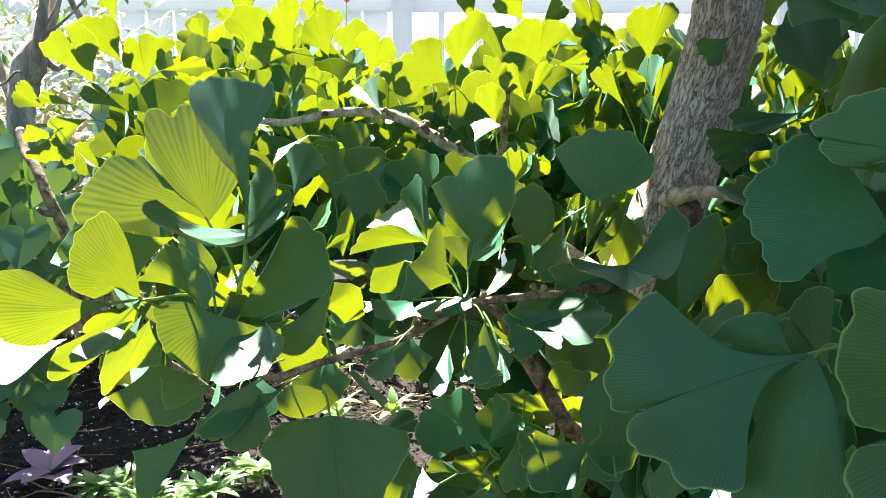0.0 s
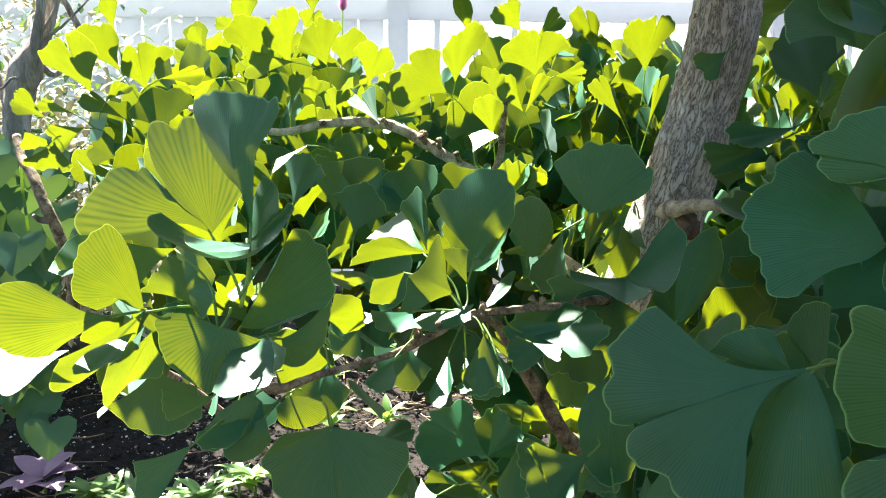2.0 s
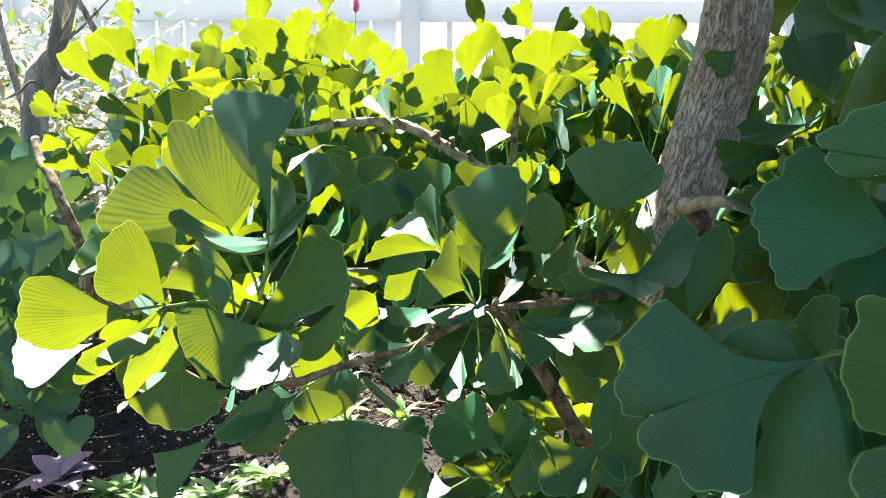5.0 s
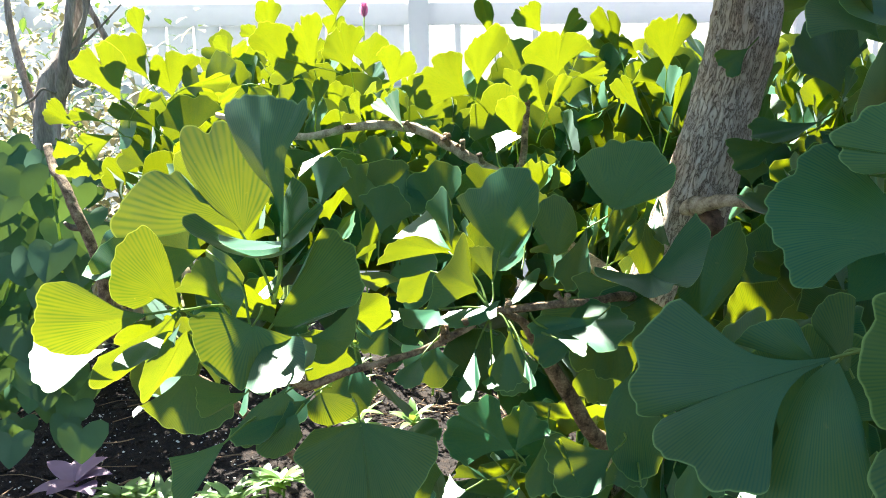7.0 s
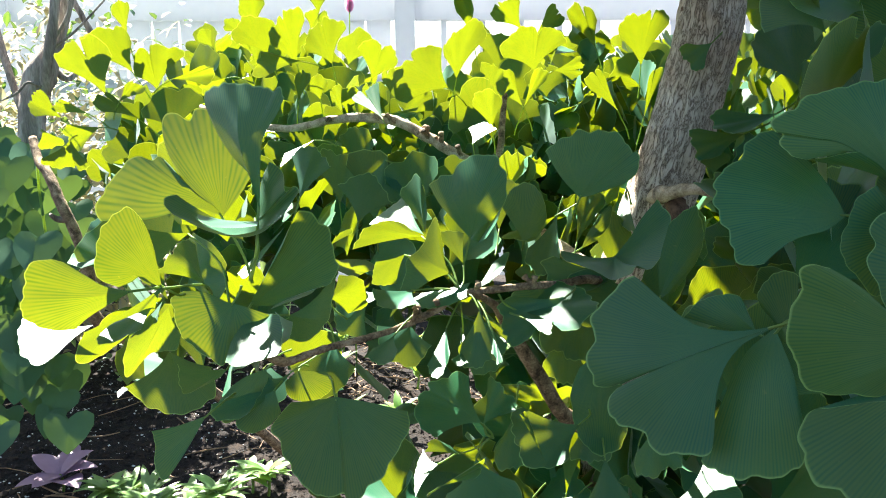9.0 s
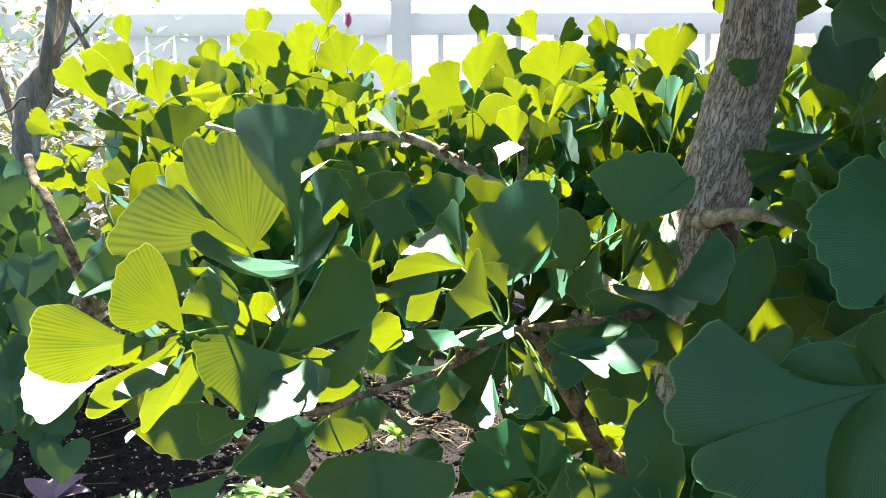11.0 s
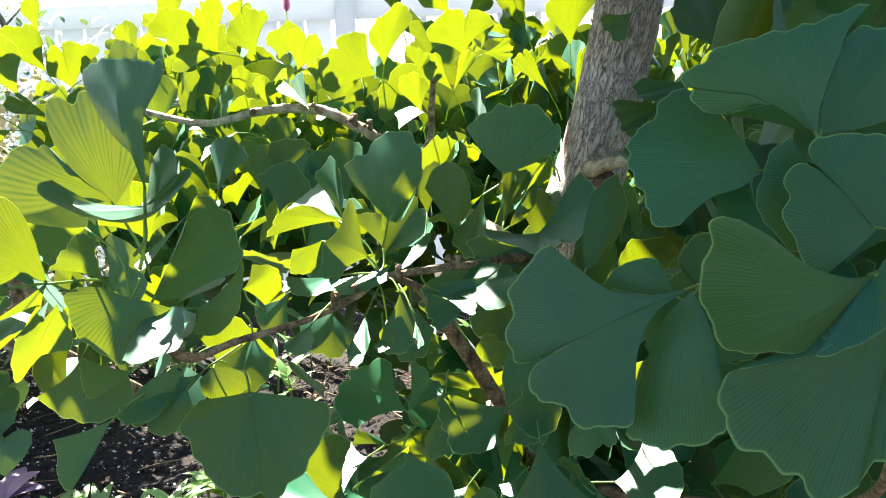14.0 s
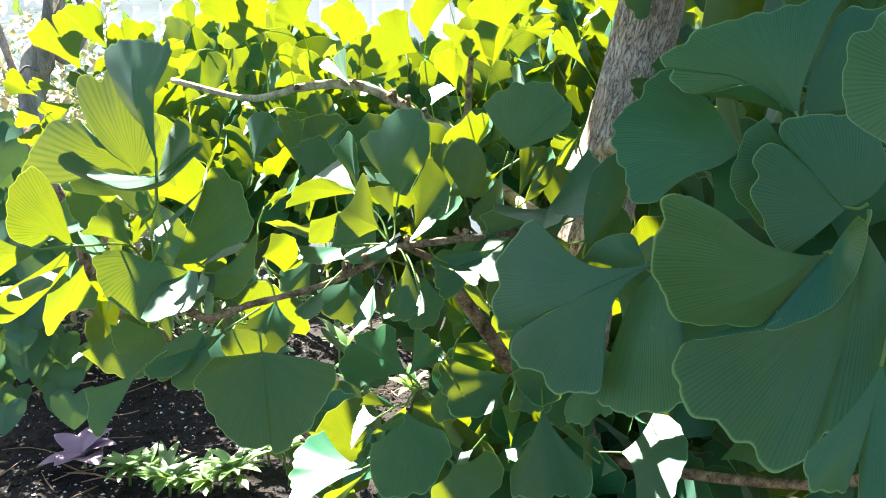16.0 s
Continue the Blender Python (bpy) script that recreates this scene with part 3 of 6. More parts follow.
def rosette(name, at, label, category, mat, leaves, size, width, seed, height=0.1, group="", steep=0.5):
    """A small upright plant: a stem with lance-shaped leaves that spread from its top."""
    rnd = random.Random(seed)
    ob = thing(name, at, label, category, group)
    top = Vector((0, 0, height))
    v, f, u = tube([(0, 0, -0.02, 0.005), (0.006, 0.004, height * 0.5, 0.0045), (0, 0, height, 0.0035)], 7, 4)
    put("stem", mesh_of("stem", v, f, PETIOLE, u), ob)
    for k in range(leaves):
        a = k * 2.4 + rnd.uniform(-0.3, 0.3)
        n_ = size * rnd.uniform(0.6, 1.1)
        rise = rnd.uniform(0.0, steep)
        p = top * rnd.uniform(0.55, 1.0)
        q = p + Vector((math.cos(a), math.sin(a), rise)) * n_
        put("leaf", mesh_of("leaf", *lance(p, q, width * rnd.uniform(0.8, 1.15))[:2], mat, None), ob, "", p)
    return ob


rosette("purple_amaranth", (-1.27, 2.46, soil_height(-1.27, 2.46)), "small purple-leaved plant growing on dark soil", "plant", PURPLE, 9, 0.15, 0.080, 21, 0.07, steep=0.6)
rp = random.Random(5)
for n_ in range(10):
    x, y = -1.08 + 0.058 * n_ + rp.uniform(-0.03, 0.03), 2.33 + rp.uniform(-0.12, 0.07)
    rosette("pepper_seedling", (x, y, soil_height(x, y)), "small pale green pepper seedling on the soil", "plant", PEPPER, 20, rp.uniform(0.08, 0.12), 0.028, 40 + n_, rp.uniform(0.045, 0.085), "pepper seedlings", 0.6)
for n_ in range(20):
    x, y = rp.uniform(-0.55, 0.6), rp.uniform(2.7, 3.7)
    rosette("green_weed", (x, y, soil_height(x, y)), "low bright green weed among straw", "weed", PEPPER, 12, rp.uniform(0.09, 0.16), 0.03, 70 + n_, rp.uniform(0.08, 0.2), "weeds on the straw", 1.0)

# ---- flowers and blades before the fence ----
tulip = thing("tulip", (-0.42, 3.6, soil_height(-0.42, 3.6)), "single pink tulip on a thin stalk", "flower")
stem("stalk", [(-0.42, 3.6, 0.0, 0.004), (-0.43, 3.6, 0.8, 0.0035), (-0.405, 3.6, 1.60, 0.003)], PETIOLE, tulip)
for k in range(6):
    a = k * 1.047
    p = Vector((0.015, 0, 1.59))
    q = p + Vector((0.020 * math.cos(a), 0.020 * math.sin(a), 0.075))
    put("petal", mesh_of("petal", *lance(p, q, 0.034, 0.12, 8, 0.3)[:2], PINK, None), tulip, "", p)
rg = random.Random(31)
for c in range(4):
    x, y = (-1.02, -0.86, -1.30, -0.62)[c], (3.7, 3.9, 3.8, 4.0)[c]
    tuft = thing("iris_tuft", (x, y, soil_height(x, y)), "tuft of narrow pale green upright blades", "plant", "tufts by the fence")
    for k in range(9):
        p = Vector((rg.uniform(-0.06, 0.06), rg.uniform(-0.05, 0.05), 0))
        q = p + Vector((rg.uniform(-0.2, 0.2), rg.uniform(-0.1, 0.1), rg.uniform(1.1, 1.55)))
        put("blade", mesh_of("blade", *lance(p, q, 0.028, 0.02, 8, 0.2)[:2], GRASSY, None), tuft, "", p)

# ---- brush behind the bed ----
def brush(name, at, size, number, seed, mat, label, blade=0.05):
    rnd, pieces = random.Random(seed), []
    for _ in range(number):
        p = Vector((rnd.gauss(0, 0.33) * size[0], rnd.gauss(0, 0.33) * size[1], abs(rnd.gauss(0.3, 0.35)) * size[2]))
        q = p + Vector((rnd.uniform(-1, 1), rnd.uniform(-1, 1), rnd.uniform(-0.6, 1))) * blade * rnd.uniform(0.6, 1.4)
        v, f, u = lance(p, q, blade * 0.5, 0.1, 3)
        pieces.append(([p + w for w in v], f, u))
    v, f, u = joined(pieces)
    ob = put(name, mesh_of(name, v, f, mat, u))
    ob.location = at
    return tagged(ob, label, "bush", "", "stuff")


brush("dry_brush", (-1.75, 3.3, 0.3), (1.0, 0.8, 1.3), 4200, 2, DRYLEAF, "tangled pale dry twigs and leaves", 0.07)
brush("green_brush", (-2.0, 3.9, 0.2), (1.2, 0.9, 1.7), 2200, 6, VINE, "loose light green bushes behind the bed", 0.07)
brush("low_greens", (-1.25, 3.75, 0.0), (0.8, 0.4, 1.1), 900, 7, GRASSY, "yellowish green undergrowth beside dead stems", 0.06)


# ---- ginkgo trunk and branches ----
stem("trunk", [(0.15, 0.78, -0.03, 0.045), (0.150, 0.75, 0.45, 0.037), (0.150, 0.71, 0.90, 0.034), (0.162, 0.70, 1.06, 0.032), (0.185, 0.695, 1.16, 0.031), (0.203, 0.694, 1.226, 0.029), (0.221, 0.697, 1.295, 0.0275), (0.232, 0.695, 1.37, 0.027), (0.25, 0.71, 1.6, 0.024), (0.26, 0.75, 2.1, 0.016), (0.25, 0.78, 2.5, 0.008)], BARK, ginkgo, "", 72, 40, 0.10, 26, 5.0)
stem("branch", [(0.177, 0.660, 1.199, 0.0040), (0.182, 0.650, 1.204, 0.0078), (0.187, 0.637, 1.207, 0.0062), (0.196, 0.623, 1.212, 0.0050), (0.204, 0.610, 1.214, 0.0046), (0.210, 0.597, 1.213, 0.0042), (0.214, 0.580, 1.210, 0.0024)], PALE_LIT, ginkgo, "pale grey side twig", 14, 8, 0.16, 60)
stem("branch", [(0.175, 0.70, 1.10, 0.010), (0.09, 0.855, 1.149, 0.006), (0.054, 0.905, 1.195, 0.006), (0.022, 0.918, 1.212, 0.006), (-0.044, 0.945, 1.249, 0.006), (-0.084, 0.950, 1.257, 0.0056), (-0.132, 0.953, 1.255, 0.005), (-0.196, 0.959, 1.245, 0.0042), (-0.30, 1.0, 1.27, 0.0035)], PALE_LIT, ginkgo, "", 12, 8, 0.25, 90)
stem("twig", [(0.054, 0.905, 1.195, 0.005), (0.066, 0.92, 1.22, 0.0045), (0.069, 0.929, 1.251, 0.004), (0.075, 0.95, 1.30, 0.003)], TWIG, ginkgo)
stem("branch", [(0.155, 0.70, 1.07, 0.0050), (0.12, 0.56, 1.15, 0.0036), (0.076, 0.508, 1.163, 0.0026), (0.016, 0.485, 1.163, 0.0024), (-0.003, 0.482, 1.153, 0.0024), (-0.030, 0.464, 1.145, 0.0020), (-0.070, 0.436, 1.142, 0.0021), (-0.090, 0.425, 1.138, 0.0025), (-0.100, 0.424, 1.142, 0.0027), (-0.107, 0.426, 1.150, 0.0026), (-0.112, 0.43, 1.156, 0.0018)], TWIG, ginkgo, "", 14, 12, 0.35, 130)
stem("branch", [(0.150, 0.70, 0.98, 0.014), (0.101, 0.591, 1.031, 0.0068), (0.075, 0.570, 1.075, 0.006), (0.050, 0.558, 1.118, 0.0046), (0.038, 0.54, 1.14, 0.003), (0.02, 0.51, 1.158, 0.002)], TWIG, ginkgo, "", 12, 8, 0.15, 50)
stem("branch", [(0.15, 0.71, 0.90, 0.007), (0.25, 0.60, 0.93, 0.0045), (0.31, 0.46, 1.00, 0.0035), (0.25, 0.32, 1.12, 0.0025)], TWIG, ginkgo, "", 10, 7, 0.15, 50)
stem("branch", [(0.24, 0.70, 1.5, 0.010), (0.12, 0.80, 1.62, 0.008), (-0.05, 0.85, 1.72, 0.005)], TWIG, ginkgo, "", 8, 6, 0.1, 40)
stem("branch", [(0.25, 0.70, 1.55, 0.010), (0.32, 0.60, 1.65, 0.008), (0.40, 0.5, 1.75, 0.005)], TWIG, ginkgo, "", 8, 6, 0.1, 40)
stem("branch", [(0.23, 0.70, 1.42, 0.010), (0.36, 0.85, 1.42, 0.008), (0.55, 0.95, 1.40, 0.005)], TWIG, ginkgo, "", 8, 6, 0.1, 40)

stem("bark_scar", [(0.190, 0.653, 1.198, 0.0030), (0.194, 0.646, 1.195, 0.0080), (0.198, 0.645, 1.189, 0.0090), (0.204, 0.648, 1.182, 0.0040)], SCAR, ginkgo, "reddish-brown scar below a branch", 14, 6, 0.35, 160)
stem("knot", [(0.208, 0.708, 1.355, 0.0030), (0.213, 0.690, 1.356, 0.0080), (0.224, 0.685, 1.353, 0.0085), (0.236, 0.688, 1.347, 0.0030)], SCAR, ginkgo, "dark knotted bark on the trunk", 12, 6, 0.4, 160)
stem("knot", [(0.239, 0.706, 1.365, 0.0030), (0.244, 0.694, 1.366, 0.0080), (0.258, 0.702, 1.362, 0.0030)], SCAR, ginkgo, "dark knotted bark on the trunk", 12, 6, 0.4, 160)
stem("knot", [(0.216, 0.690, 1.336, 0.0020), (0.223, 0.681, 1.334, 0.0050), (0.233, 0.685, 1.331, 0.0020)], SCAR, ginkgo, "dark knotted bark on the trunk", 12, 6, 0.4, 160)


def spurs(line, number, seed, size):
    """Short knobby shoots along a branch."""
    rnd, path = random.Random(seed), spline(line, 8)
    for _ in range(number):
        q = path[rnd.randrange(3, len(path) - 1)]
        d = Vector((rnd.uniform(-0.6, 0.6), rnd.uniform(-0.8, 0.3), rnd.uniform(-0.3, 1))).normalized()
        p, n_ = Vector(q[:3]), size * rnd.uniform(0.7, 1.5)
        stem("spur", [(*p, q[3] * 0.7), (*(p + d * (q[3] + n_ * 0.5)), size * 0.34), (*(p + d * (q[3] + n_)), size * 0.42), (*(p + d * (q[3] + n_ * 1.15)), size * 0.15)], TWIG, ginkgo, "", 8, 4, 0.3, 300)


spurs([(0.12, 0.56, 1.15, 0.0036), (0.076, 0.508, 1.163, 0.0030), (0.016, 0.485, 1.163, 0.0028), (-0.030, 0.464, 1.145, 0.0024), (-0.090, 0.425, 1.138, 0.0030)], 9, 3, 0.005)
spurs([(0.09, 0.855, 1.149, 0.006), (0.022, 0.918, 1.212, 0.006), (-0.084, 0.950, 1.257, 0.0056), (-0.196, 0.959, 1.245, 0.0042)], 9, 4, 0.008)

# ---- ginkgo leaves: the large near ones ----
blade((0.1475, 0.3081, 1.1936), ((0.0988, 0.3645, 1.2024), (0.0918, 0.3700, 1.1983), (0.0877, 0.3712, 1.1916), (0.0818, 0.3740, 1.1844), (0.0794, 0.3743, 1.1797), (0.0804, 0.3700, 1.1732), (0.0770, 0.3692, 1.1639), (0.0758, 0.3663, 1.1553), (0.0784, 0.3603, 1.1487), (0.0840, 0.3542, 1.1483), (0.0876, 0.3513, 1.1503), (0.0849, 0.3515, 1.1447), (0.0838, 0.3498, 1.1387), (0.0862, 0.3451, 1.1344), (0.0961, 0.3340, 1.1332), (0.1024, 0.3247, 1.1280), (0.1097, 0.3176, 1.1296), (0.1204, 0.3079, 1.1332), (0.1226, 0.3077, 1.1375)), ((0.1379, 0.3159, 1.1885), (0.1281, 0.3253, 1.1862), (0.1181, 0.3366, 1.1873), (0.1087, 0.3499, 1.1942),), ((0.1376, 0.3149, 1.1855), (0.1305, 0.3173, 1.1750), (0.1260, 0.3152, 1.1607), (0.1240, 0.3109, 1.1472),), 0.04, (0.1534, 0.3035, 1.1971), cut=(0.52, 0.42))
blade((0.1520, 0.3219, 1.1884), ((0.1221, 0.3220, 1.1236), (0.1289, 0.3142, 1.1217), (0.1350, 0.3081, 1.1218), (0.1413, 0.3033, 1.1253), (0.1472, 0.2983, 1.1273), (0.1540, 0.2941, 1.1332), (0.1579, 0.2939, 1.1411), (0.1581, 0.2989, 1.1521), (0.1563, 0.3043, 1.1599)), ((0.1405, 0.3264, 1.1731), (0.1285, 0.3244, 1.1428),), ((0.1544, 0.3160, 1.1809), (0.1568, 0.3092, 1.1714),), 0.05, (0.1592, 0.3168, 1.1930))
blade((0.2087, 0.2831, 1.2012), ((0.1513, 0.2720, 1.2272), (0.1437, 0.2706, 1.2292), (0.1387, 0.2698, 1.2269), (0.1380, 0.2697, 1.2233), (0.1395, 0.2702, 1.2160), (0.1360, 0.2698, 1.2090), (0.1343, 0.2697, 1.2042), (0.1354, 0.2700, 1.1985), (0.1388, 0.2708, 1.1926), (0.1424, 0.2716, 1.1865), (0.1461, 0.2725, 1.1785), (0.1543, 0.2741, 1.1754), (0.1649, 0.2760, 1.1749), (0.1769, 0.2782, 1.1728), (0.1816, 0.2790, 1.1738), (0.1832, 0.2792, 1.1782), (0.1864, 0.2797, 1.1798), (0.1889, 0.2767, 1.1781), (0.1946, 0.2760, 1.1782), (0.1970, 0.2763, 1.1811), (0.1949, 0.2776, 1.1847), (0.2012, 0.2820, 1.1931)), ((0.2000, 0.2816, 1.1998), (0.1805, 0.2779, 1.2067), (0.1636, 0.2745, 1.2198),), ((0.2049, 0.2825, 1.1987),), 0.06, (0.2177, 0.2846, 1.2042))
blade((0.2060, 0.2773, 1.2027), ((0.1987, 0.2743, 1.1988), (0.1924, 0.2718, 1.1861), (0.1951, 0.2707, 1.1818), (0.1902, 0.2682, 1.1801), (0.1834, 0.2669, 1.1789), (0.1778, 0.2660, 1.1755), (0.1863, 0.2658, 1.1764), (0.1934, 0.2653, 1.1791), (0.2019, 0.2650, 1.1839), (0.2073, 0.2640, 1.1914), (0.2111, 0.2644, 1.1989), (0.2135, 0.2644, 1.2086), (0.2143, 0.2660, 1.2157), (0.2117, 0.2689, 1.2184)), (), ((0.2119, 0.2781, 1.2109),), 0.06, (0.2148, 0.2788, 1.2057))
blade((0.2232, 0.2854, 1.2089), ((0.1829, 0.2801, 1.1698), (0.1629, 0.2795, 1.1685), (0.1522, 0.2791, 1.1671), (0.1476, 0.2781, 1.1630), (0.1458, 0.2766, 1.1565), (0.1488, 0.2741, 1.1453), (0.1590, 0.2720, 1.1355), (0.1678, 0.2705, 1.1284), (0.1754, 0.2701, 1.1262), (0.1797, 0.2684, 1.1185), (0.1918, 0.2640, 1.1164), (0.1970, 0.2628, 1.1196), (0.1994, 0.2641, 1.1254), (0.2034, 0.2654, 1.1307), (0.2049, 0.2655, 1.1313), (0.2098, 0.2636, 1.1316), (0.2164, 0.2625, 1.1354), (0.2231, 0.2626, 1.1446), (0.2285, 0.2632, 1.1560), (0.2332, 0.2642, 1.1692)), ((0.2167, 0.2835, 1.1826), (0.2027, 0.2814, 1.1743),), ((0.2348, 0.2854, 1.1900),), -0.05, (0.2266, 0.2911, 1.2156), fold=(0.66, -0.06))
blade((0.1944, 0.3522, 1.2341), ((0.1697, 0.3894, 1.2736), (0.1625, 0.3882, 1.2694), (0.1575, 0.3876, 1.2668), (0.1527, 0.3828, 1.2588), (0.1449, 0.3813, 1.2540), (0.1388, 0.3781, 1.2477), (0.1392, 0.3740, 1.2424), (0.1374, 0.3715, 1.2385), (0.1389, 0.3649, 1.2306), (0.1422, 0.3595, 1.2247), (0.1415, 0.3547, 1.2182), (0.1435, 0.3502, 1.2131), (0.1475, 0.3475, 1.2110), (0.1549, 0.3465, 1.2124)), ((0.1911, 0.3606, 1.2438), (0.1851, 0.3714, 1.2557), (0.1774, 0.3811, 1.2656),), ((0.1841, 0.3499, 1.2274), (0.1716, 0.3504, 1.2235), (0.1620, 0.3489, 1.2180),), 0.05, (0.2009, 0.3512, 1.2353))
blade((0.2224, 0.3568, 1.2488), ((0.1738, 0.3551, 1.2609), (0.1652, 0.3549, 1.2634), (0.1619, 0.3555, 1.2682), (0.1636, 0.3565, 1.2726), (0.1590, 0.3564, 1.2740), (0.1580, 0.3571, 1.2783), (0.1639, 0.3585, 1.2833), (0.1704, 0.3594, 1.2851), (0.1726, 0.3602, 1.2882), (0.1817, 0.3617, 1.2922), (0.1944, 0.3632, 1.2947), (0.2038, 0.3643, 1.2962), (0.2163, 0.3658, 1.2989), (0.2291, 0.3673, 1.3011), (0.2356, 0.3685, 1.3044), (0.2439, 0.3695, 1.3064), (0.2512, 0.3703, 1.3074)), ((0.2119, 0.3574, 1.2566), (0.1992, 0.3578, 1.2641), (0.1865, 0.3564, 1.2625),), ((0.2233, 0.3589, 1.2596), (0.2277, 0.3616, 1.2717), (0.2353, 0.3653, 1.2879), (0.2404, 0.3675, 1.2973),), 0.05, (0.2236, 0.3558, 1.2430))
blade((0.2182, 0.3544, 1.2483), ((0.1744, 0.3571, 1.2606), (0.1819, 0.3529, 1.2618), (0.1890, 0.3509, 1.2637), (0.1964, 0.3497, 1.2649)), ((0.2102, 0.3525, 1.2526), (0.1944, 0.3531, 1.2572),), ((0.2070, 0.3493, 1.2581),), 0, None)
blade((0.2293, 0.3702, 1.2484), ((0.2459, 0.3799, 1.2923), (0.2536, 0.3817, 1.2980), (0.2651, 0.3823, 1.2966), (0.2747, 0.3833, 1.2978), (0.2822, 0.3818, 1.2867), (0.2800, 0.3781, 1.2687), (0.2722, 0.3748, 1.2545)), ((0.2332, 0.3740, 1.2667),), ((0.2510, 0.3722, 1.2498),), 0.05, (0.2299, 0.3689, 1.2415))
blade((0.1993, 0.2050, 1.2691), ((0.1926, 0.2142, 1.2917), (0.1863, 0.2095, 1.2896), (0.1830, 0.2085, 1.2856), (0.1776, 0.2081, 1.2839), (0.1761, 0.2066, 1.2776), (0.1748, 0.2052, 1.2714), (0.1751, 0.2040, 1.2659), (0.1763, 0.2029, 1.2612), (0.1797, 0.2022, 1.2579), (0.1836, 0.2017, 1.2554), (0.1892, 0.2010, 1.2521)), (), (), 0.06, (0.2058, 0.2054, 1.2704))
blade((0.2275, 0.3146, 1.2116), ((0.2486, 0.3185, 1.2280), (0.2455, 0.3201, 1.2352), (0.2407, 0.3224, 1.2452), (0.2324, 0.3235, 1.2507), (0.2251, 0.3238, 1.2524), (0.2198, 0.3236, 1.2521), (0.2106, 0.3234, 1.2516), (0.2037, 0.3229, 1.2500), (0.2007, 0.3220, 1.2461), (0.2025, 0.3208, 1.2408), (0.2069, 0.3199, 1.2364), (0.1974, 0.3207, 1.2407), (0.1918, 0.3203, 1.2392), (0.1887, 0.3189, 1.2332), (0.1907, 0.3178, 1.2279), (0.1881, 0.3163, 1.2216), (0.1900, 0.3144, 1.2133), (0.1938, 0.3124, 1.2042), (0.1991, 0.3103, 1.1945), (0.2045, 0.3104, 1.1946)), ((0.2398, 0.3161, 1.2176),), ((0.2163, 0.3124, 1.2030),), 0.05, (0.2373, 0.3152, 1.2137))
blade((0.2149, 0.3368, 1.2289), ((0.2016, 0.3414, 1.2502), (0.1925, 0.3399, 1.2440), (0.1875, 0.3372, 1.2322), (0.1844, 0.3352, 1.2236), (0.1877, 0.3331, 1.2143), (0.1934, 0.3317, 1.2077), (0.2000, 0.3301, 1.2005), (0.2116, 0.3311, 1.2041)), (), (), 0.05, (0.2199, 0.3362, 1.2262))
blade((0.1477, 0.3298, 1.1832), ((0.1209, 0.3567, 1.1835), (0.1240, 0.3557, 1.1881), (0.1271, 0.3545, 1.1920), (0.1329, 0.3505, 1.1958), (0.1389, 0.3456, 1.1981), (0.1428, 0.3414, 1.1976), (0.1446, 0.3374, 1.1928), (0.1460, 0.3342, 1.1890)), ((0.1352, 0.3419, 1.1824),), (), 0.08, (0.1494, 0.3279, 1.1826))
blade((0.1825, 0.3715, 1.1644), ((0.1856, 0.3784, 1.1986), (0.1806, 0.3788, 1.2015), (0.1737, 0.3785, 1.2005), (0.1672, 0.3773, 1.1952), (0.1640, 0.3758, 1.1880), (0.1671, 0.3746, 1.1817), (0.1713, 0.3738, 1.1771), (0.1734, 0.3724, 1.1699), (0.1780, 0.3714, 1.1645)), (), (), 0.05, (0.1843, 0.3708, 1.1608))
blade((0.1009, 0.5575, 1.2151), ((0.0786, 0.5828, 1.2462), (0.0864, 0.5795, 1.2542), (0.0951, 0.5746, 1.2590), (0.1005, 0.5718, 1.2624), (0.1087, 0.5656, 1.2618), (0.1159, 0.5609, 1.2637), (0.1248, 0.5539, 1.2615), (0.1305, 0.5481, 1.2562), (0.1346, 0.5430, 1.2486), (0.1316, 0.5439, 1.2445), (0.1363, 0.5420, 1.2494), (0.1390, 0.5381, 1.2428), (0.1359, 0.5378, 1.2344), (0.1292, 0.5406, 1.2273), (0.1189, 0.5465, 1.2220)), ((0.0891, 0.5700, 1.2286),), ((0.1097, 0.5519, 1.2178),), 0.06, (0.0960, 0.5571, 1.2016))
blade((0.1190, 0.5186, 1.1794), ((0.0827, 0.5170, 1.1844), (0.0810, 0.5130, 1.1834), (0.0840, 0.5034, 1.1804), (0.0939, 0.4966, 1.1785), (0.1032, 0.4876, 1.1756), (0.1100, 0.4792, 1.1729), (0.1166, 0.4781, 1.1750), (0.1228, 0.4792, 1.1771), (0.1273, 0.4853, 1.1807), (0.1338, 0.4813, 1.1789), (0.1421, 0.4870, 1.1848), (0.1494, 0.4961, 1.1958), (0.1535, 0.5035, 1.2054), (0.1517, 0.5118, 1.2131), (0.1461, 0.5182, 1.2180)), ((0.1063, 0.5172, 1.1798), (0.0949, 0.5160, 1.1824),), ((0.1294, 0.5191, 1.1937), (0.1364, 0.5200, 1.2058),), -0.06, (0.1113, 0.5330, 1.1697))
blade((0.1376, 0.5472, 1.1468), ((0.1090, 0.5501, 1.1649), (0.0944, 0.5489, 1.1601), (0.0872, 0.5464, 1.1486), (0.0903, 0.5437, 1.1343), (0.0996, 0.5420, 1.1249), (0.1126, 0.5416, 1.1216), (0.1264, 0.5425, 1.1246), (0.1351, 0.5439, 1.1306)), (), (), 0.08, (0.1542, 0.5771, 1.1419))
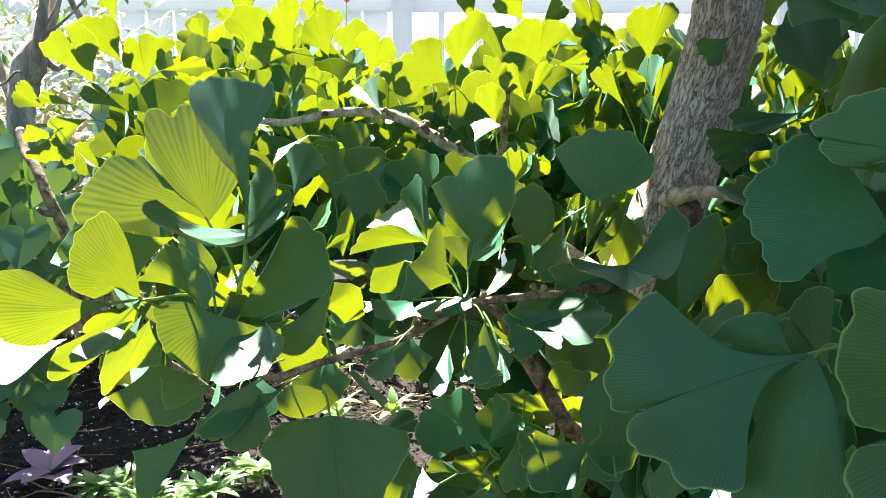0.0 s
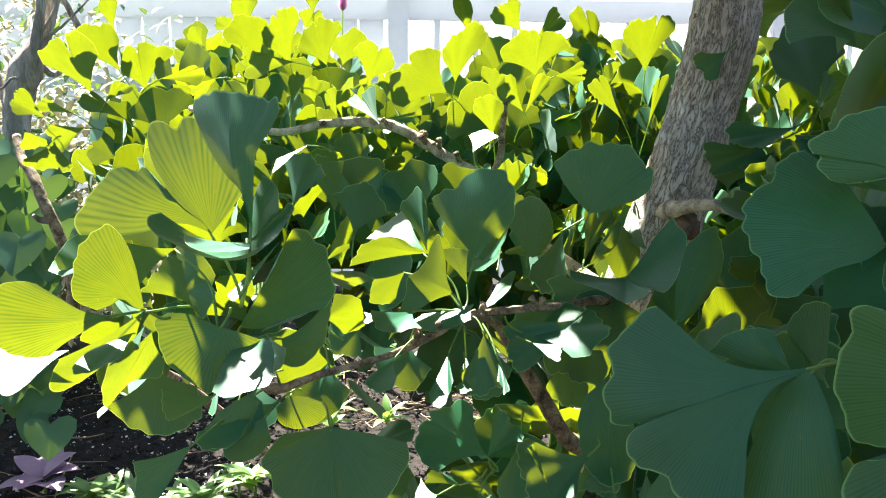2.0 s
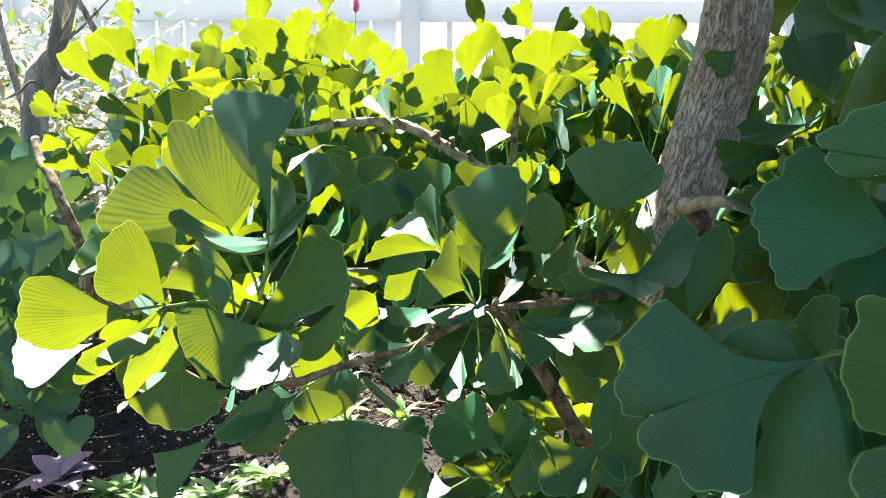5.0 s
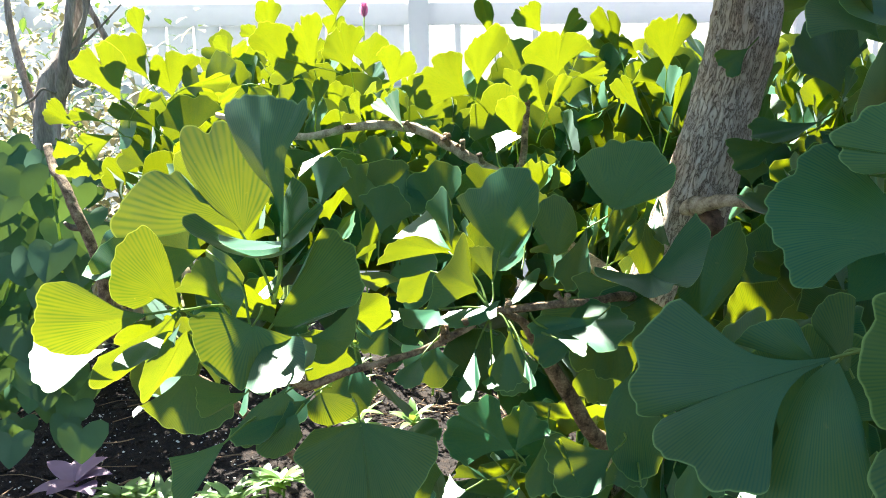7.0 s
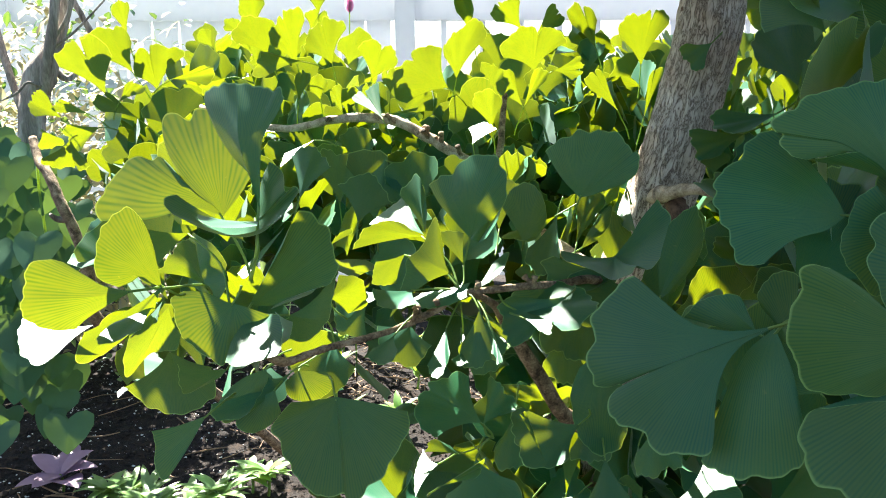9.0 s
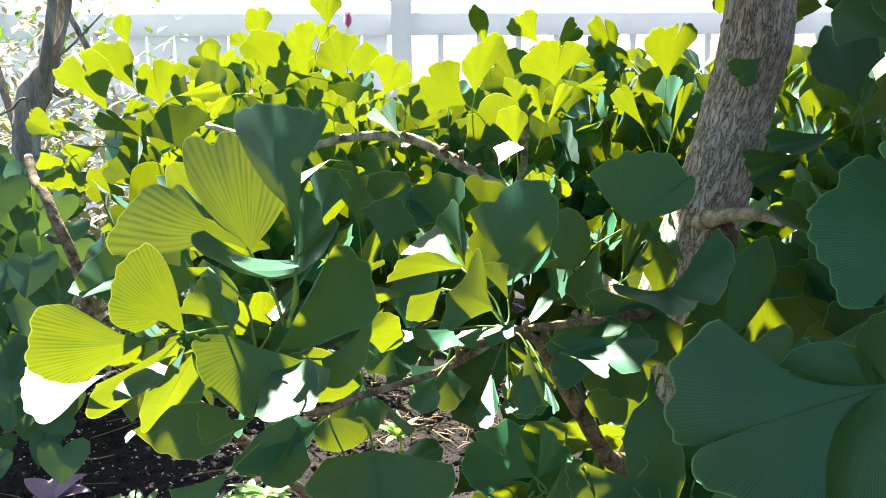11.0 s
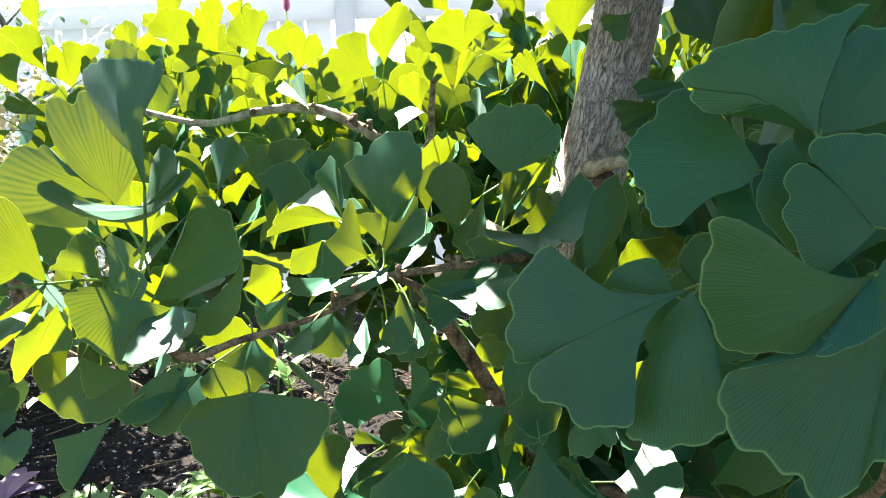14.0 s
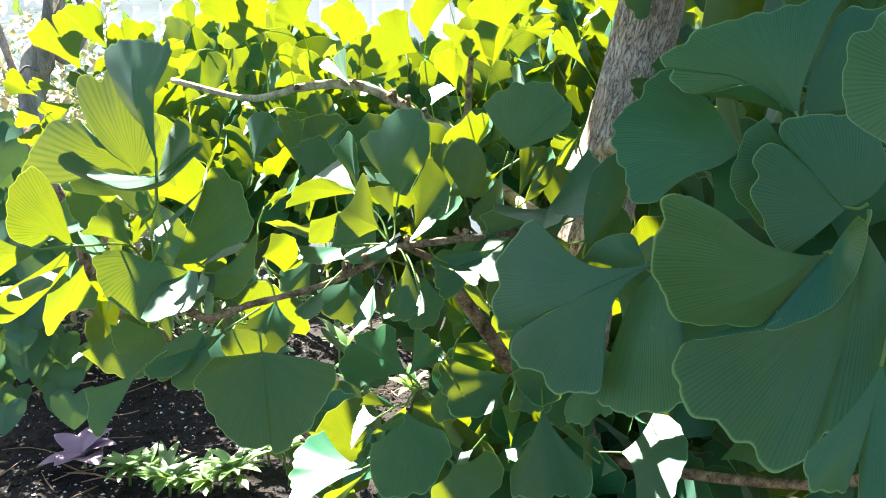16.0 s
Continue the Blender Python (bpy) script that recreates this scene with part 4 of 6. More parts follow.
blade((0.0932, 0.5529, 1.1422), ((0.0765, 0.5550, 1.1546), (0.0626, 0.5544, 1.1528), (0.0526, 0.5528, 1.1458), (0.0501, 0.5504, 1.1341), (0.0584, 0.5489, 1.1254), (0.0723, 0.5486, 1.1225), (0.0863, 0.5495, 1.1259)), (), (), 0.08, (0.1142, 0.5828, 1.1363))
blade((0.1093, 0.5112, 1.1155), ((0.0953, 0.5084, 1.1028), (0.0896, 0.5050, 1.0864), (0.0913, 0.5014, 1.0680), (0.0975, 0.4983, 1.0515), (0.1098, 0.4970, 1.0440), (0.1229, 0.4980, 1.0475), (0.1287, 0.5018, 1.0658), (0.1251, 0.5068, 1.0915)), (), (), 0.06, (0.1227, 0.5420, 1.1149))
blade((0.1413, 0.6479, 1.1132), ((0.1132, 0.6428, 1.0907), (0.1075, 0.6391, 1.0725), (0.1120, 0.6355, 1.0542), (0.1212, 0.6343, 1.0472), (0.1261, 0.6385, 1.0677), (0.1410, 0.6406, 1.0767)), (), (), 0.06, (0.1527, 0.6789, 1.1144))
blade((0.1364, 0.4621, 1.1653), ((0.1425, 0.4705, 1.2101), (0.1510, 0.4716, 1.2178), (0.1593, 0.4719, 1.2207), (0.1627, 0.4699, 1.2114), (0.1639, 0.4679, 1.2013), (0.1599, 0.4656, 1.1884), (0.1533, 0.4640, 1.1787), (0.1457, 0.4625, 1.1689)), ((0.1364, 0.4664, 1.1873),), (), 0.08, (0.1350, 0.4607, 1.1573))
blade((0.1080, 0.5880, 1.1713), ((0.1196, 0.5916, 1.1928), (0.1245, 0.5927, 1.1996), (0.1316, 0.5933, 1.2041), (0.1303, 0.5911, 1.1924), (0.1275, 0.5901, 1.1863), (0.1189, 0.5885, 1.1766)), ((0.1128, 0.5900, 1.1831),), (), 0.05, (0.0956, 0.5875, 1.1662))
blade((0.1376, 0.6224, 1.1510), ((0.1262, 0.6269, 1.1718), (0.1296, 0.6298, 1.1876), (0.1388, 0.6306, 1.1939), (0.1479, 0.6289, 1.1870), (0.1549, 0.6264, 1.1753), (0.1510, 0.6237, 1.1603)), (), (), 0.08, (0.1412, 0.6409, 1.1417))
blade((0.1750, 0.5911, 1.1166), ((0.1581, 0.5973, 1.1454), (0.1626, 0.5995, 1.1580), (0.1746, 0.6004, 1.1652), (0.1874, 0.5988, 1.1596), (0.1919, 0.5957, 1.1441), (0.1860, 0.5930, 1.1290)), (), (), 0.08, (0.1798, 0.6087, 1.1031))
blade((0.0616, 0.5728, 1.1809), ((0.0460, 0.5782, 1.2057), (0.0522, 0.5802, 1.2175), (0.0623, 0.5809, 1.2235), (0.0720, 0.5798, 1.2197), (0.0781, 0.5773, 1.2081), (0.0785, 0.5748, 1.1948), (0.0711, 0.5730, 1.1842)), (), (), 0.08, (0.0629, 0.5910, 1.1696))
blade((0.0197, 0.4962, 1.1973), ((-0.0074, 0.5214, 1.2297), (-0.0008, 0.5167, 1.2355), (0.0072, 0.5104, 1.2378), (0.0127, 0.5067, 1.2453), (0.0214, 0.5003, 1.2510), (0.0301, 0.4935, 1.2529), (0.0368, 0.4878, 1.2506), (0.0386, 0.4859, 1.2462), (0.0422, 0.4826, 1.2422), (0.0423, 0.4813, 1.2304), (0.0397, 0.4822, 1.2190), (0.0331, 0.4865, 1.2081), (0.0248, 0.4919, 1.1958)), ((0.0100, 0.5052, 1.2082), (-0.0005, 0.5147, 1.2188),), ((0.0228, 0.4936, 1.1966),), 0.1, (0.0151, 0.4981, 1.1796))
blade((0.0248, 0.4918, 1.1953), ((0.0322, 0.4869, 1.2058), (0.0370, 0.4840, 1.2153), (0.0389, 0.4810, 1.2203), (0.0361, 0.4680, 1.2146), (0.0334, 0.4657, 1.2102), (0.0290, 0.4727, 1.2018)), (), (), 0, None, sunny=True)
blade((-0.1203, 0.4188, 1.2256), ((-0.2026, 0.4535, 1.2178), (-0.2057, 0.4552, 1.2253), (-0.2026, 0.4542, 1.2332), (-0.1967, 0.4520, 1.2401), (-0.1839, 0.4470, 1.2525), (-0.1746, 0.4433, 1.2572), (-0.1660, 0.4395, 1.2559), (-0.1604, 0.4373, 1.2583), (-0.1539, 0.4343, 1.2540), (-0.1473, 0.4312, 1.2473), (-0.1531, 0.4341, 1.2578), (-0.1568, 0.4361, 1.2679), (-0.1572, 0.4366, 1.2751), (-0.1540, 0.4354, 1.2796), (-0.1467, 0.4324, 1.2819), (-0.1391, 0.4291, 1.2790), (-0.1346, 0.4273, 1.2840), (-0.1261, 0.4237, 1.2845), (-0.1133, 0.4177, 1.2719), (-0.1030, 0.4127, 1.2575), (-0.1008, 0.4115, 1.2497)), ((-0.1387, 0.4268, 1.2295), (-0.1685, 0.4392, 1.2212),), ((-0.1084, 0.4142, 1.2384),), 0.05, (-0.1040, 0.4103, 1.1891), sunny=True)
blade((-0.0866, 0.3614, 1.2383), ((-0.1178, 0.3888, 1.2874), (-0.1184, 0.3902, 1.2919), (-0.1147, 0.3884, 1.2958), (-0.1047, 0.3820, 1.2985), (-0.0940, 0.3746, 1.2982), (-0.0868, 0.3694, 1.2972), (-0.0807, 0.3650, 1.2960), (-0.0778, 0.3628, 1.2950), (-0.0738, 0.3603, 1.2964), (-0.0712, 0.3575, 1.2914)), ((-0.0871, 0.3603, 1.2490), (-0.0899, 0.3635, 1.2556), (-0.0965, 0.3691, 1.2607), (-0.1072, 0.3786, 1.2720),), ((-0.0838, 0.3581, 1.2493), (-0.0825, 0.3601, 1.2646), (-0.0812, 0.3609, 1.2731), (-0.0749, 0.3585, 1.2830),), 0.1, (-0.0913, 0.3545, 1.2040))
blade((-0.0898, 0.3680, 1.2313), ((-0.1246, 0.3537, 1.2471), (-0.1281, 0.3472, 1.2458), (-0.1237, 0.3401, 1.2413), (-0.1151, 0.3372, 1.2371), (-0.1048, 0.3348, 1.2325), (-0.0929, 0.3392, 1.2299), (-0.0832, 0.3488, 1.2303), (-0.0769, 0.3619, 1.2334), (-0.0745, 0.3753, 1.2379), (-0.0725, 0.3892, 1.2427), (-0.0755, 0.3928, 1.2453), (-0.0786, 0.3867, 1.2439), (-0.0827, 0.4028, 1.2519), (-0.0908, 0.4087, 1.2571)), ((-0.0975, 0.3592, 1.2330), (-0.1064, 0.3541, 1.2368), (-0.1154, 0.3508, 1.2427),), ((-0.0902, 0.3778, 1.2394), (-0.0923, 0.3956, 1.2500),), -0.12, (-0.0860, 0.3332, 1.2150))
blade((-0.1128, 0.4352, 1.1695), ((-0.0889, 0.4224, 1.2074), (-0.0820, 0.4180, 1.2221), (-0.0762, 0.4153, 1.2292), (-0.0680, 0.4136, 1.2261), (-0.0605, 0.4131, 1.2174), (-0.0588, 0.4142, 1.2083), (-0.0569, 0.4155, 1.1975), (-0.0616, 0.4186, 1.1868), (-0.0713, 0.4219, 1.1828), (-0.0840, 0.4262, 1.1771)), ((-0.1001, 0.4283, 1.1902),), ((-0.0985, 0.4313, 1.1699),), -0.08, (-0.1163, 0.4375, 1.1614))
blade((-0.1161, 0.4135, 1.1767), ((-0.1437, 0.4160, 1.1836), (-0.1500, 0.4158, 1.1809), (-0.1520, 0.4152, 1.1775), (-0.1492, 0.4133, 1.1673), (-0.1462, 0.4115, 1.1583), (-0.1393, 0.4101, 1.1522), (-0.1306, 0.4086, 1.1463), (-0.1223, 0.4075, 1.1423), (-0.1163, 0.4098, 1.1565), (-0.1055, 0.4105, 1.1631), (-0.0940, 0.4113, 1.1698)), ((-0.1198, 0.4138, 1.1777), (-0.1322, 0.4154, 1.1830),), ((-0.1053, 0.4125, 1.1737),), 0.05, (-0.1114, 0.4151, 1.1868), sunny=True)
blade((-0.1080, 0.4187, 1.1691), ((-0.1143, 0.3827, 1.1528), (-0.1084, 0.3767, 1.1528), (-0.1029, 0.3727, 1.1527), (-0.0962, 0.3755, 1.1555), (-0.0852, 0.3783, 1.1583), (-0.0849, 0.3917, 1.1643), (-0.0885, 0.4052, 1.1706), (-0.0939, 0.4113, 1.1713)), ((-0.1144, 0.4004, 1.1598),), ((-0.1009, 0.4148, 1.1694),), 0, None, sunny=True)
blade((-0.0874, 0.3611, 1.2322), ((-0.1120, 0.3451, 1.2385), (-0.1048, 0.3246, 1.2386), (-0.0973, 0.3199, 1.2367), (-0.0876, 0.3253, 1.2352), (-0.0821, 0.3352, 1.2344)), ((-0.0946, 0.3546, 1.2335), (-0.1024, 0.3513, 1.2349),), (), 0, None, sunny=True)
blade((-0.1432, 0.3783, 1.1953), ((-0.1660, 0.3793, 1.1951), (-0.1744, 0.3792, 1.1987), (-0.1775, 0.3785, 1.2049), (-0.1751, 0.3770, 1.2146), (-0.1708, 0.3751, 1.2267), (-0.1653, 0.3742, 1.2318), (-0.1595, 0.3732, 1.2369), (-0.1547, 0.3728, 1.2380), (-0.1501, 0.3732, 1.2335), (-0.1466, 0.3741, 1.2262), (-0.1444, 0.3755, 1.2153)), ((-0.1480, 0.3781, 1.1976), (-0.1526, 0.3778, 1.2018), (-0.1588, 0.3786, 1.1982),), ((-0.1433, 0.3771, 1.2036),), 0.06, (-0.1379, 0.3974, 1.1863), sunny=True)
blade((-0.1538, 0.3645, 1.1965), ((-0.1835, 0.3580, 1.2132), (-0.1899, 0.3569, 1.2149), (-0.1982, 0.3559, 1.2134), (-0.2020, 0.3560, 1.2085), (-0.2025, 0.3567, 1.2032), (-0.2053, 0.3573, 1.1957), (-0.2069, 0.3580, 1.1890), (-0.2051, 0.3590, 1.1837), (-0.1990, 0.3605, 1.1794), (-0.1907, 0.3619, 1.1771), (-0.1827, 0.3630, 1.1779)), ((-0.1651, 0.3624, 1.2001), (-0.1747, 0.3601, 1.2069),), ((-0.1646, 0.3638, 1.1908), (-0.1756, 0.3631, 1.1840),), 0.06, (-0.1461, 0.3854, 1.1941), sunny=True)
blade((-0.0622, 0.4269, 1.1153), ((-0.0844, 0.4044, 1.1210), (-0.0943, 0.3967, 1.1103), (-0.0902, 0.3963, 1.1024), (-0.0894, 0.3943, 1.0941), (-0.0847, 0.3950, 1.0891), (-0.0829, 0.3941, 1.0832), (-0.0750, 0.3947, 1.0726), (-0.0693, 0.3957, 1.0670), (-0.0619, 0.3989, 1.0661), (-0.0563, 0.4019, 1.0677), (-0.0537, 0.4010, 1.0604), (-0.0456, 0.4054, 1.0627), (-0.0408, 0.4091, 1.0679), (-0.0314, 0.4153, 1.0743), (-0.0245, 0.4218, 1.0857), (-0.0202, 0.4254, 1.0912), (-0.0191, 0.4297, 1.1044)), ((-0.0732, 0.4177, 1.1169),), ((-0.0424, 0.4278, 1.1112),), 0.05, (-0.0687, 0.4465, 1.1211))
blade((-0.1398, 0.4261, 1.1042), ((-0.1708, 0.4200, 1.0973), (-0.1688, 0.4182, 1.0891), (-0.1692, 0.4157, 1.0782), (-0.1656, 0.4140, 1.0704), (-0.1622, 0.4137, 1.0692), (-0.1580, 0.4153, 1.0756), (-0.1546, 0.4170, 1.0829)), ((-0.1557, 0.4209, 1.1001),), ((-0.1476, 0.4188, 1.0906),), 0.05, (-0.1266, 0.4443, 1.1113))
blade((-0.0928, 0.4715, 1.1158), ((-0.1011, 0.4705, 1.1086), (-0.0990, 0.4687, 1.0997), (-0.0895, 0.4676, 1.0960), (-0.0784, 0.4676, 1.0983), (-0.0701, 0.4686, 1.1055), (-0.0731, 0.4706, 1.1151)), (), (), 0.06, (-0.0890, 0.4910, 1.1120))
blade((-0.1115, 0.4596, 1.1212), ((-0.1319, 0.4572, 1.1112), (-0.1421, 0.4544, 1.0983), (-0.1399, 0.4531, 1.0915), (-0.1348, 0.4525, 1.0880), (-0.1256, 0.4537, 1.0931), (-0.1168, 0.4556, 1.1016), (-0.1075, 0.4572, 1.1087), (-0.1065, 0.4588, 1.1166)), ((-0.1231, 0.4585, 1.1168),), (), 0.06, (-0.1043, 0.4699, 1.1209))
blade((-0.1039, 0.4528, 1.1102), ((-0.1175, 0.4521, 1.1035), (-0.1280, 0.4507, 1.0940), (-0.1273, 0.4491, 1.0858), (-0.1185, 0.4482, 1.0832), (-0.1083, 0.4486, 1.0874), (-0.1002, 0.4500, 1.0963)), (), (), 0.06, (-0.1010, 0.4633, 1.1122))

# ---- ginkgo leaves: the near cluster ----
leaf((0.197, 0.214, 1.182), (0.165, 0.196, 1.154), (0.202, 0.192, 1.150), 0.08, notch=(0.45, 0.3), cup=0.05, foot=(0.204, 0.222, 1.194))

# ---- ginkgo leaves: the middle of the tree ----
leaf((0.103, 0.584, 1.175), (0.106, 0.608, 1.210), (0.130, 0.607, 1.205), 0.05, cup=0.05, foot=(0.099, 0.569, 1.157))
leaf((0.091, 0.608, 1.194), (0.046, 0.617, 1.178), (0.074, 0.620, 1.173), 0.05, cup=0.1, foot=(0.111, 0.612, 1.205), sunny=True)
leaf((0.050, 0.673, 1.171), (0.034, 0.679, 1.199), (0.070, 0.682, 1.205), 0.15, cup=0.1, foot=(0.045, 0.649, 1.153))
leaf((0.093, 0.619, 1.194), (0.067, 0.609, 1.157), (0.095, 0.590, 1.158), 0.1, cup=0.1, foot=(0.098, 0.622, 1.207))
leaf((0.051, 0.493, 1.148), (0.081, 0.509, 1.166), (0.082, 0.453, 1.146), 0.1, cup=0.1, foot=(0.038, 0.486, 1.162))
leaf((0.025, 0.469, 1.158), (0.009, 0.457, 1.129), (0.036, 0.458, 1.130), 0.1, cup=0.15, foot=(0.016, 0.485, 1.163))
leaf((0.034, 0.441, 1.144), (0.033, 0.425, 1.135), (0.037, 0.428, 1.137), 0, cup=0, foot=(0.024, 0.475, 1.161), sunny=True)
leaf((0.025, 0.429, 1.097), (-0.011, 0.407, 1.097), (0.014, 0.450, 1.123), 0, notch=(0.55, 0.1), cup=0.1, foot=(0.032, 0.437, 1.084))
leaf((0.025, 0.429, 1.096), (0.029, 0.450, 1.118), (0.046, 0.441, 1.100), 0, cup=0.1, foot=(0.032, 0.437, 1.084))
leaf((-0.002, 0.410, 1.065), (0.027, 0.396, 1.094), (0.023, 0.407, 1.076), -0.1, cup=0.1, foot=(-0.008, 0.418, 1.056), sunny=True)
leaf((0.273, 0.605, 1.292), (0.239, 0.608, 1.312), (0.302, 0.634, 1.335), 0.2, cup=0.1, foot=(0.277, 0.601, 1.271))
leaf((0.258, 0.601, 1.273), (0.208, 0.609, 1.269), (0.228, 0.576, 1.257), 0.1, cup=0.1, foot=(0.277, 0.604, 1.287))
leaf((0.235, 0.607, 1.257), (0.194, 0.607, 1.261), (0.207, 0.593, 1.238), 0.1, cup=0.1, foot=(0.261, 0.600, 1.271))
leaf((0.269, 0.594, 1.287), (0.273, 0.599, 1.313), (0.274, 0.586, 1.299), 0.05, cup=0.1, foot=(0.267, 0.600, 1.267))
leaf((0.222, 0.657, 1.328), (0.196, 0.656, 1.325), (0.212, 0.652, 1.305), 0.05, cup=0.1, foot=(0.236, 0.675, 1.339))
leaf((0.214, 0.611, 1.225), (0.202, 0.613, 1.237), (0.227, 0.613, 1.237), 0.2, cup=0.1, foot=(0.224, 0.618, 1.211))
leaf((0.234, 0.527, 1.163), (0.192, 0.539, 1.176), (0.227, 0.543, 1.190), 0.1, cup=0.1, foot=(0.258, 0.536, 1.152))
leaf((0.089, 0.459, 1.083), (0.044, 0.446, 1.098), (0.072, 0.434, 1.066), 0.2, cup=0.1, foot=(0.100, 0.490, 1.080))
leaf((0.021, 0.429, 1.075), (-0.000, 0.403, 1.056), (0.046, 0.421, 1.060), 0.5, cup=0.1, foot=(0.030, 0.437, 1.084))
leaf((0.110, 0.483, 1.049), (0.084, 0.462, 1.007), (0.142, 0.464, 1.004), 0.1, cup=0.1, foot=(0.112, 0.505, 1.056))
leaf((-0.014, 0.484, 1.006), (-0.055, 0.524, 1.016), (-0.058, 0.461, 0.993), 0, cup=0.1, foot=(0.003, 0.491, 1.015), sunny=True)
leaf((-0.009, 0.451, 1.020), (-0.051, 0.460, 0.994), (-0.029, 0.459, 0.995), 0, cup=0.1, foot=(0.006, 0.473, 1.024), sunny=True)
leaf((0.050, 0.488, 1.082), (0.033, 0.476, 1.053), (0.061, 0.477, 1.053), 0.15, cup=0.1, foot=(0.054, 0.511, 1.090))
leaf((0.103, 0.509, 1.072), (0.088, 0.496, 1.044), (0.121, 0.499, 1.050), 0.1, cup=0.1, foot=(0.103, 0.531, 1.081))
leaf((0.048, 0.463, 1.019), (0.033, 0.459, 1.002), (0.074, 0.466, 1.026), 0.4, cup=0.1, foot=(0.040, 0.485, 1.025))
leaf((0.137, 0.453, 1.092), (0.118, 0.445, 1.062), (0.151, 0.447, 1.064), 0.1, cup=0.1, foot=(0.146, 0.467, 1.106))
leaf((0.083, 0.487, 1.160), (0.042, 0.495, 1.157), (0.052, 0.479, 1.129), 0.1, cup=0.1, foot=(0.091, 0.509, 1.162))
leaf((0.134, 0.551, 1.160), (0.073, 0.560, 1.167), (0.104, 0.537, 1.147), 0.1, cup=0.1, foot=(0.145, 0.573, 1.163))
leaf((-0.099, 0.753, 1.183), (-0.124, 0.762, 1.224), (-0.081, 0.761, 1.214), 0.2, cup=0.1)
leaf((-0.063, 0.730, 1.169), (-0.086, 0.737, 1.201), (-0.046, 0.739, 1.202), 0.15, cup=0.1)
leaf((-0.090, 0.811, 1.210), (-0.108, 0.828, 1.245), (-0.067, 0.828, 1.237), 0.1, cup=0.1)
leaf((0.147, 0.578, 1.171), (0.087, 0.574, 1.158), (0.116, 0.558, 1.124), 0.15, cup=0.1, foot=(0.170, 0.619, 1.171))
leaf((0.114, 0.593, 1.147), (0.075, 0.584, 1.105), (0.122, 0.581, 1.088), 0.1, cup=0.1, foot=(0.124, 0.616, 1.159))
leaf((0.163, 0.605, 1.152), (0.135, 0.595, 1.106), (0.176, 0.597, 1.110), 0.1, cup=0.1, foot=(0.173, 0.628, 1.165))
leaf((0.100, 0.596, 1.115), (0.078, 0.588, 1.073), (0.113, 0.587, 1.068), 0.1, cup=0.1, foot=(0.113, 0.619, 1.122))

# ---- ginkgo leaves: the sunlit top ----
leaf((-0.408, 1.074, 1.313), (-0.462, 1.054, 1.344), (-0.398, 1.049, 1.360), 0.15, cup=0.09, sunny=True)
leaf((-0.435, 1.047, 1.285), (-0.486, 1.030, 1.328), (-0.411, 1.017, 1.343), 0.12, notch=(0.5, 0.28), cup=0.06, sunny=True)
leaf((-0.376, 1.070, 1.290), (-0.399, 1.050, 1.316), (-0.326, 1.039, 1.344), 0.05, notch=(0.5, 0.2), cup=0.1, sunny=True)
leaf((-0.427, 1.114, 1.364), (-0.441, 1.098, 1.396), (-0.414, 1.098, 1.405), 0.05, cup=0.1, sunny=True)
leaf((-0.335, 1.002, 1.304), (-0.290, 0.996, 1.324), (-0.287, 1.012, 1.300), 0.05, notch=(0.35, 0.28), cup=0.18, sunny=True)
leaf((-0.469, 0.990, 1.258), (-0.501, 0.985, 1.266), (-0.478, 0.972, 1.291), 0.15, notch=(0.61, 0.08), cup=0.2, sunny=True)
leaf((-0.436, 0.992, 1.263), (-0.475, 0.985, 1.267), (-0.459, 0.980, 1.281), 0.1, notch=(0.6, 0.15), cup=0.08, sunny=True)
leaf((-0.450, 0.965, 1.234), (-0.492, 0.972, 1.208), (-0.437, 0.985, 1.201), 0, notch=(0.64, 0.15), cup=0.1, sunny=True)
leaf((-0.383, 1.012, 1.256), (-0.429, 0.996, 1.272), (-0.405, 0.990, 1.289), 0.1, notch=(0.6, 0.28), cup=0.16, sunny=True)
leaf((-0.422, 0.989, 1.247), (-0.455, 0.979, 1.253), (-0.456, 0.997, 1.218), 0.1, cup=0.18, sunny=True)
leaf((-0.399, 0.995, 1.277), (-0.384, 0.984, 1.300), (-0.362, 0.989, 1.292), 0.05, notch=(0.38, 0.08), cup=0.12, sunny=True)
leaf((-0.484, 0.967, 1.246), (-0.495, 0.978, 1.225), (-0.463, 0.978, 1.233), 0.1, cup=0.14, sunny=True)
leaf((-0.266, 1.170, 1.371), (-0.284, 1.151, 1.397), (-0.244, 1.143, 1.412), 0.2, notch=(0.6, 0.1), cup=0.1, sunny=True)
leaf((-0.284, 1.168, 1.366), (-0.309, 1.165, 1.374), (-0.285, 1.157, 1.387), 0.1, cup=0.11, sunny=True)
leaf((-0.326, 1.164, 1.349), (-0.345, 1.157, 1.357), (-0.324, 1.151, 1.373), 0.1, notch=(0.37, 0.08), cup=0.1, sunny=True)
leaf((-0.222, 1.041, 1.333), (-0.264, 1.016, 1.357), (-0.203, 1.017, 1.373), 0.05, cup=0.15, sunny=True)
leaf((-0.183, 1.029, 1.320), (-0.213, 1.011, 1.350), (-0.166, 0.997, 1.387), 0.05, notch=(0.58, 0.15), cup=0.06, sunny=True)
leaf((-0.174, 1.010, 1.325), (-0.234, 1.023, 1.305), (-0.214, 1.003, 1.338), 0.05, notch=(0.39, 0.08), cup=0.15, sunny=True)
leaf((-0.143, 1.060, 1.321), (-0.178, 1.046, 1.345), (-0.120, 1.039, 1.378), 0, notch=(0.57, 0.15), cup=0.21, sunny=True)
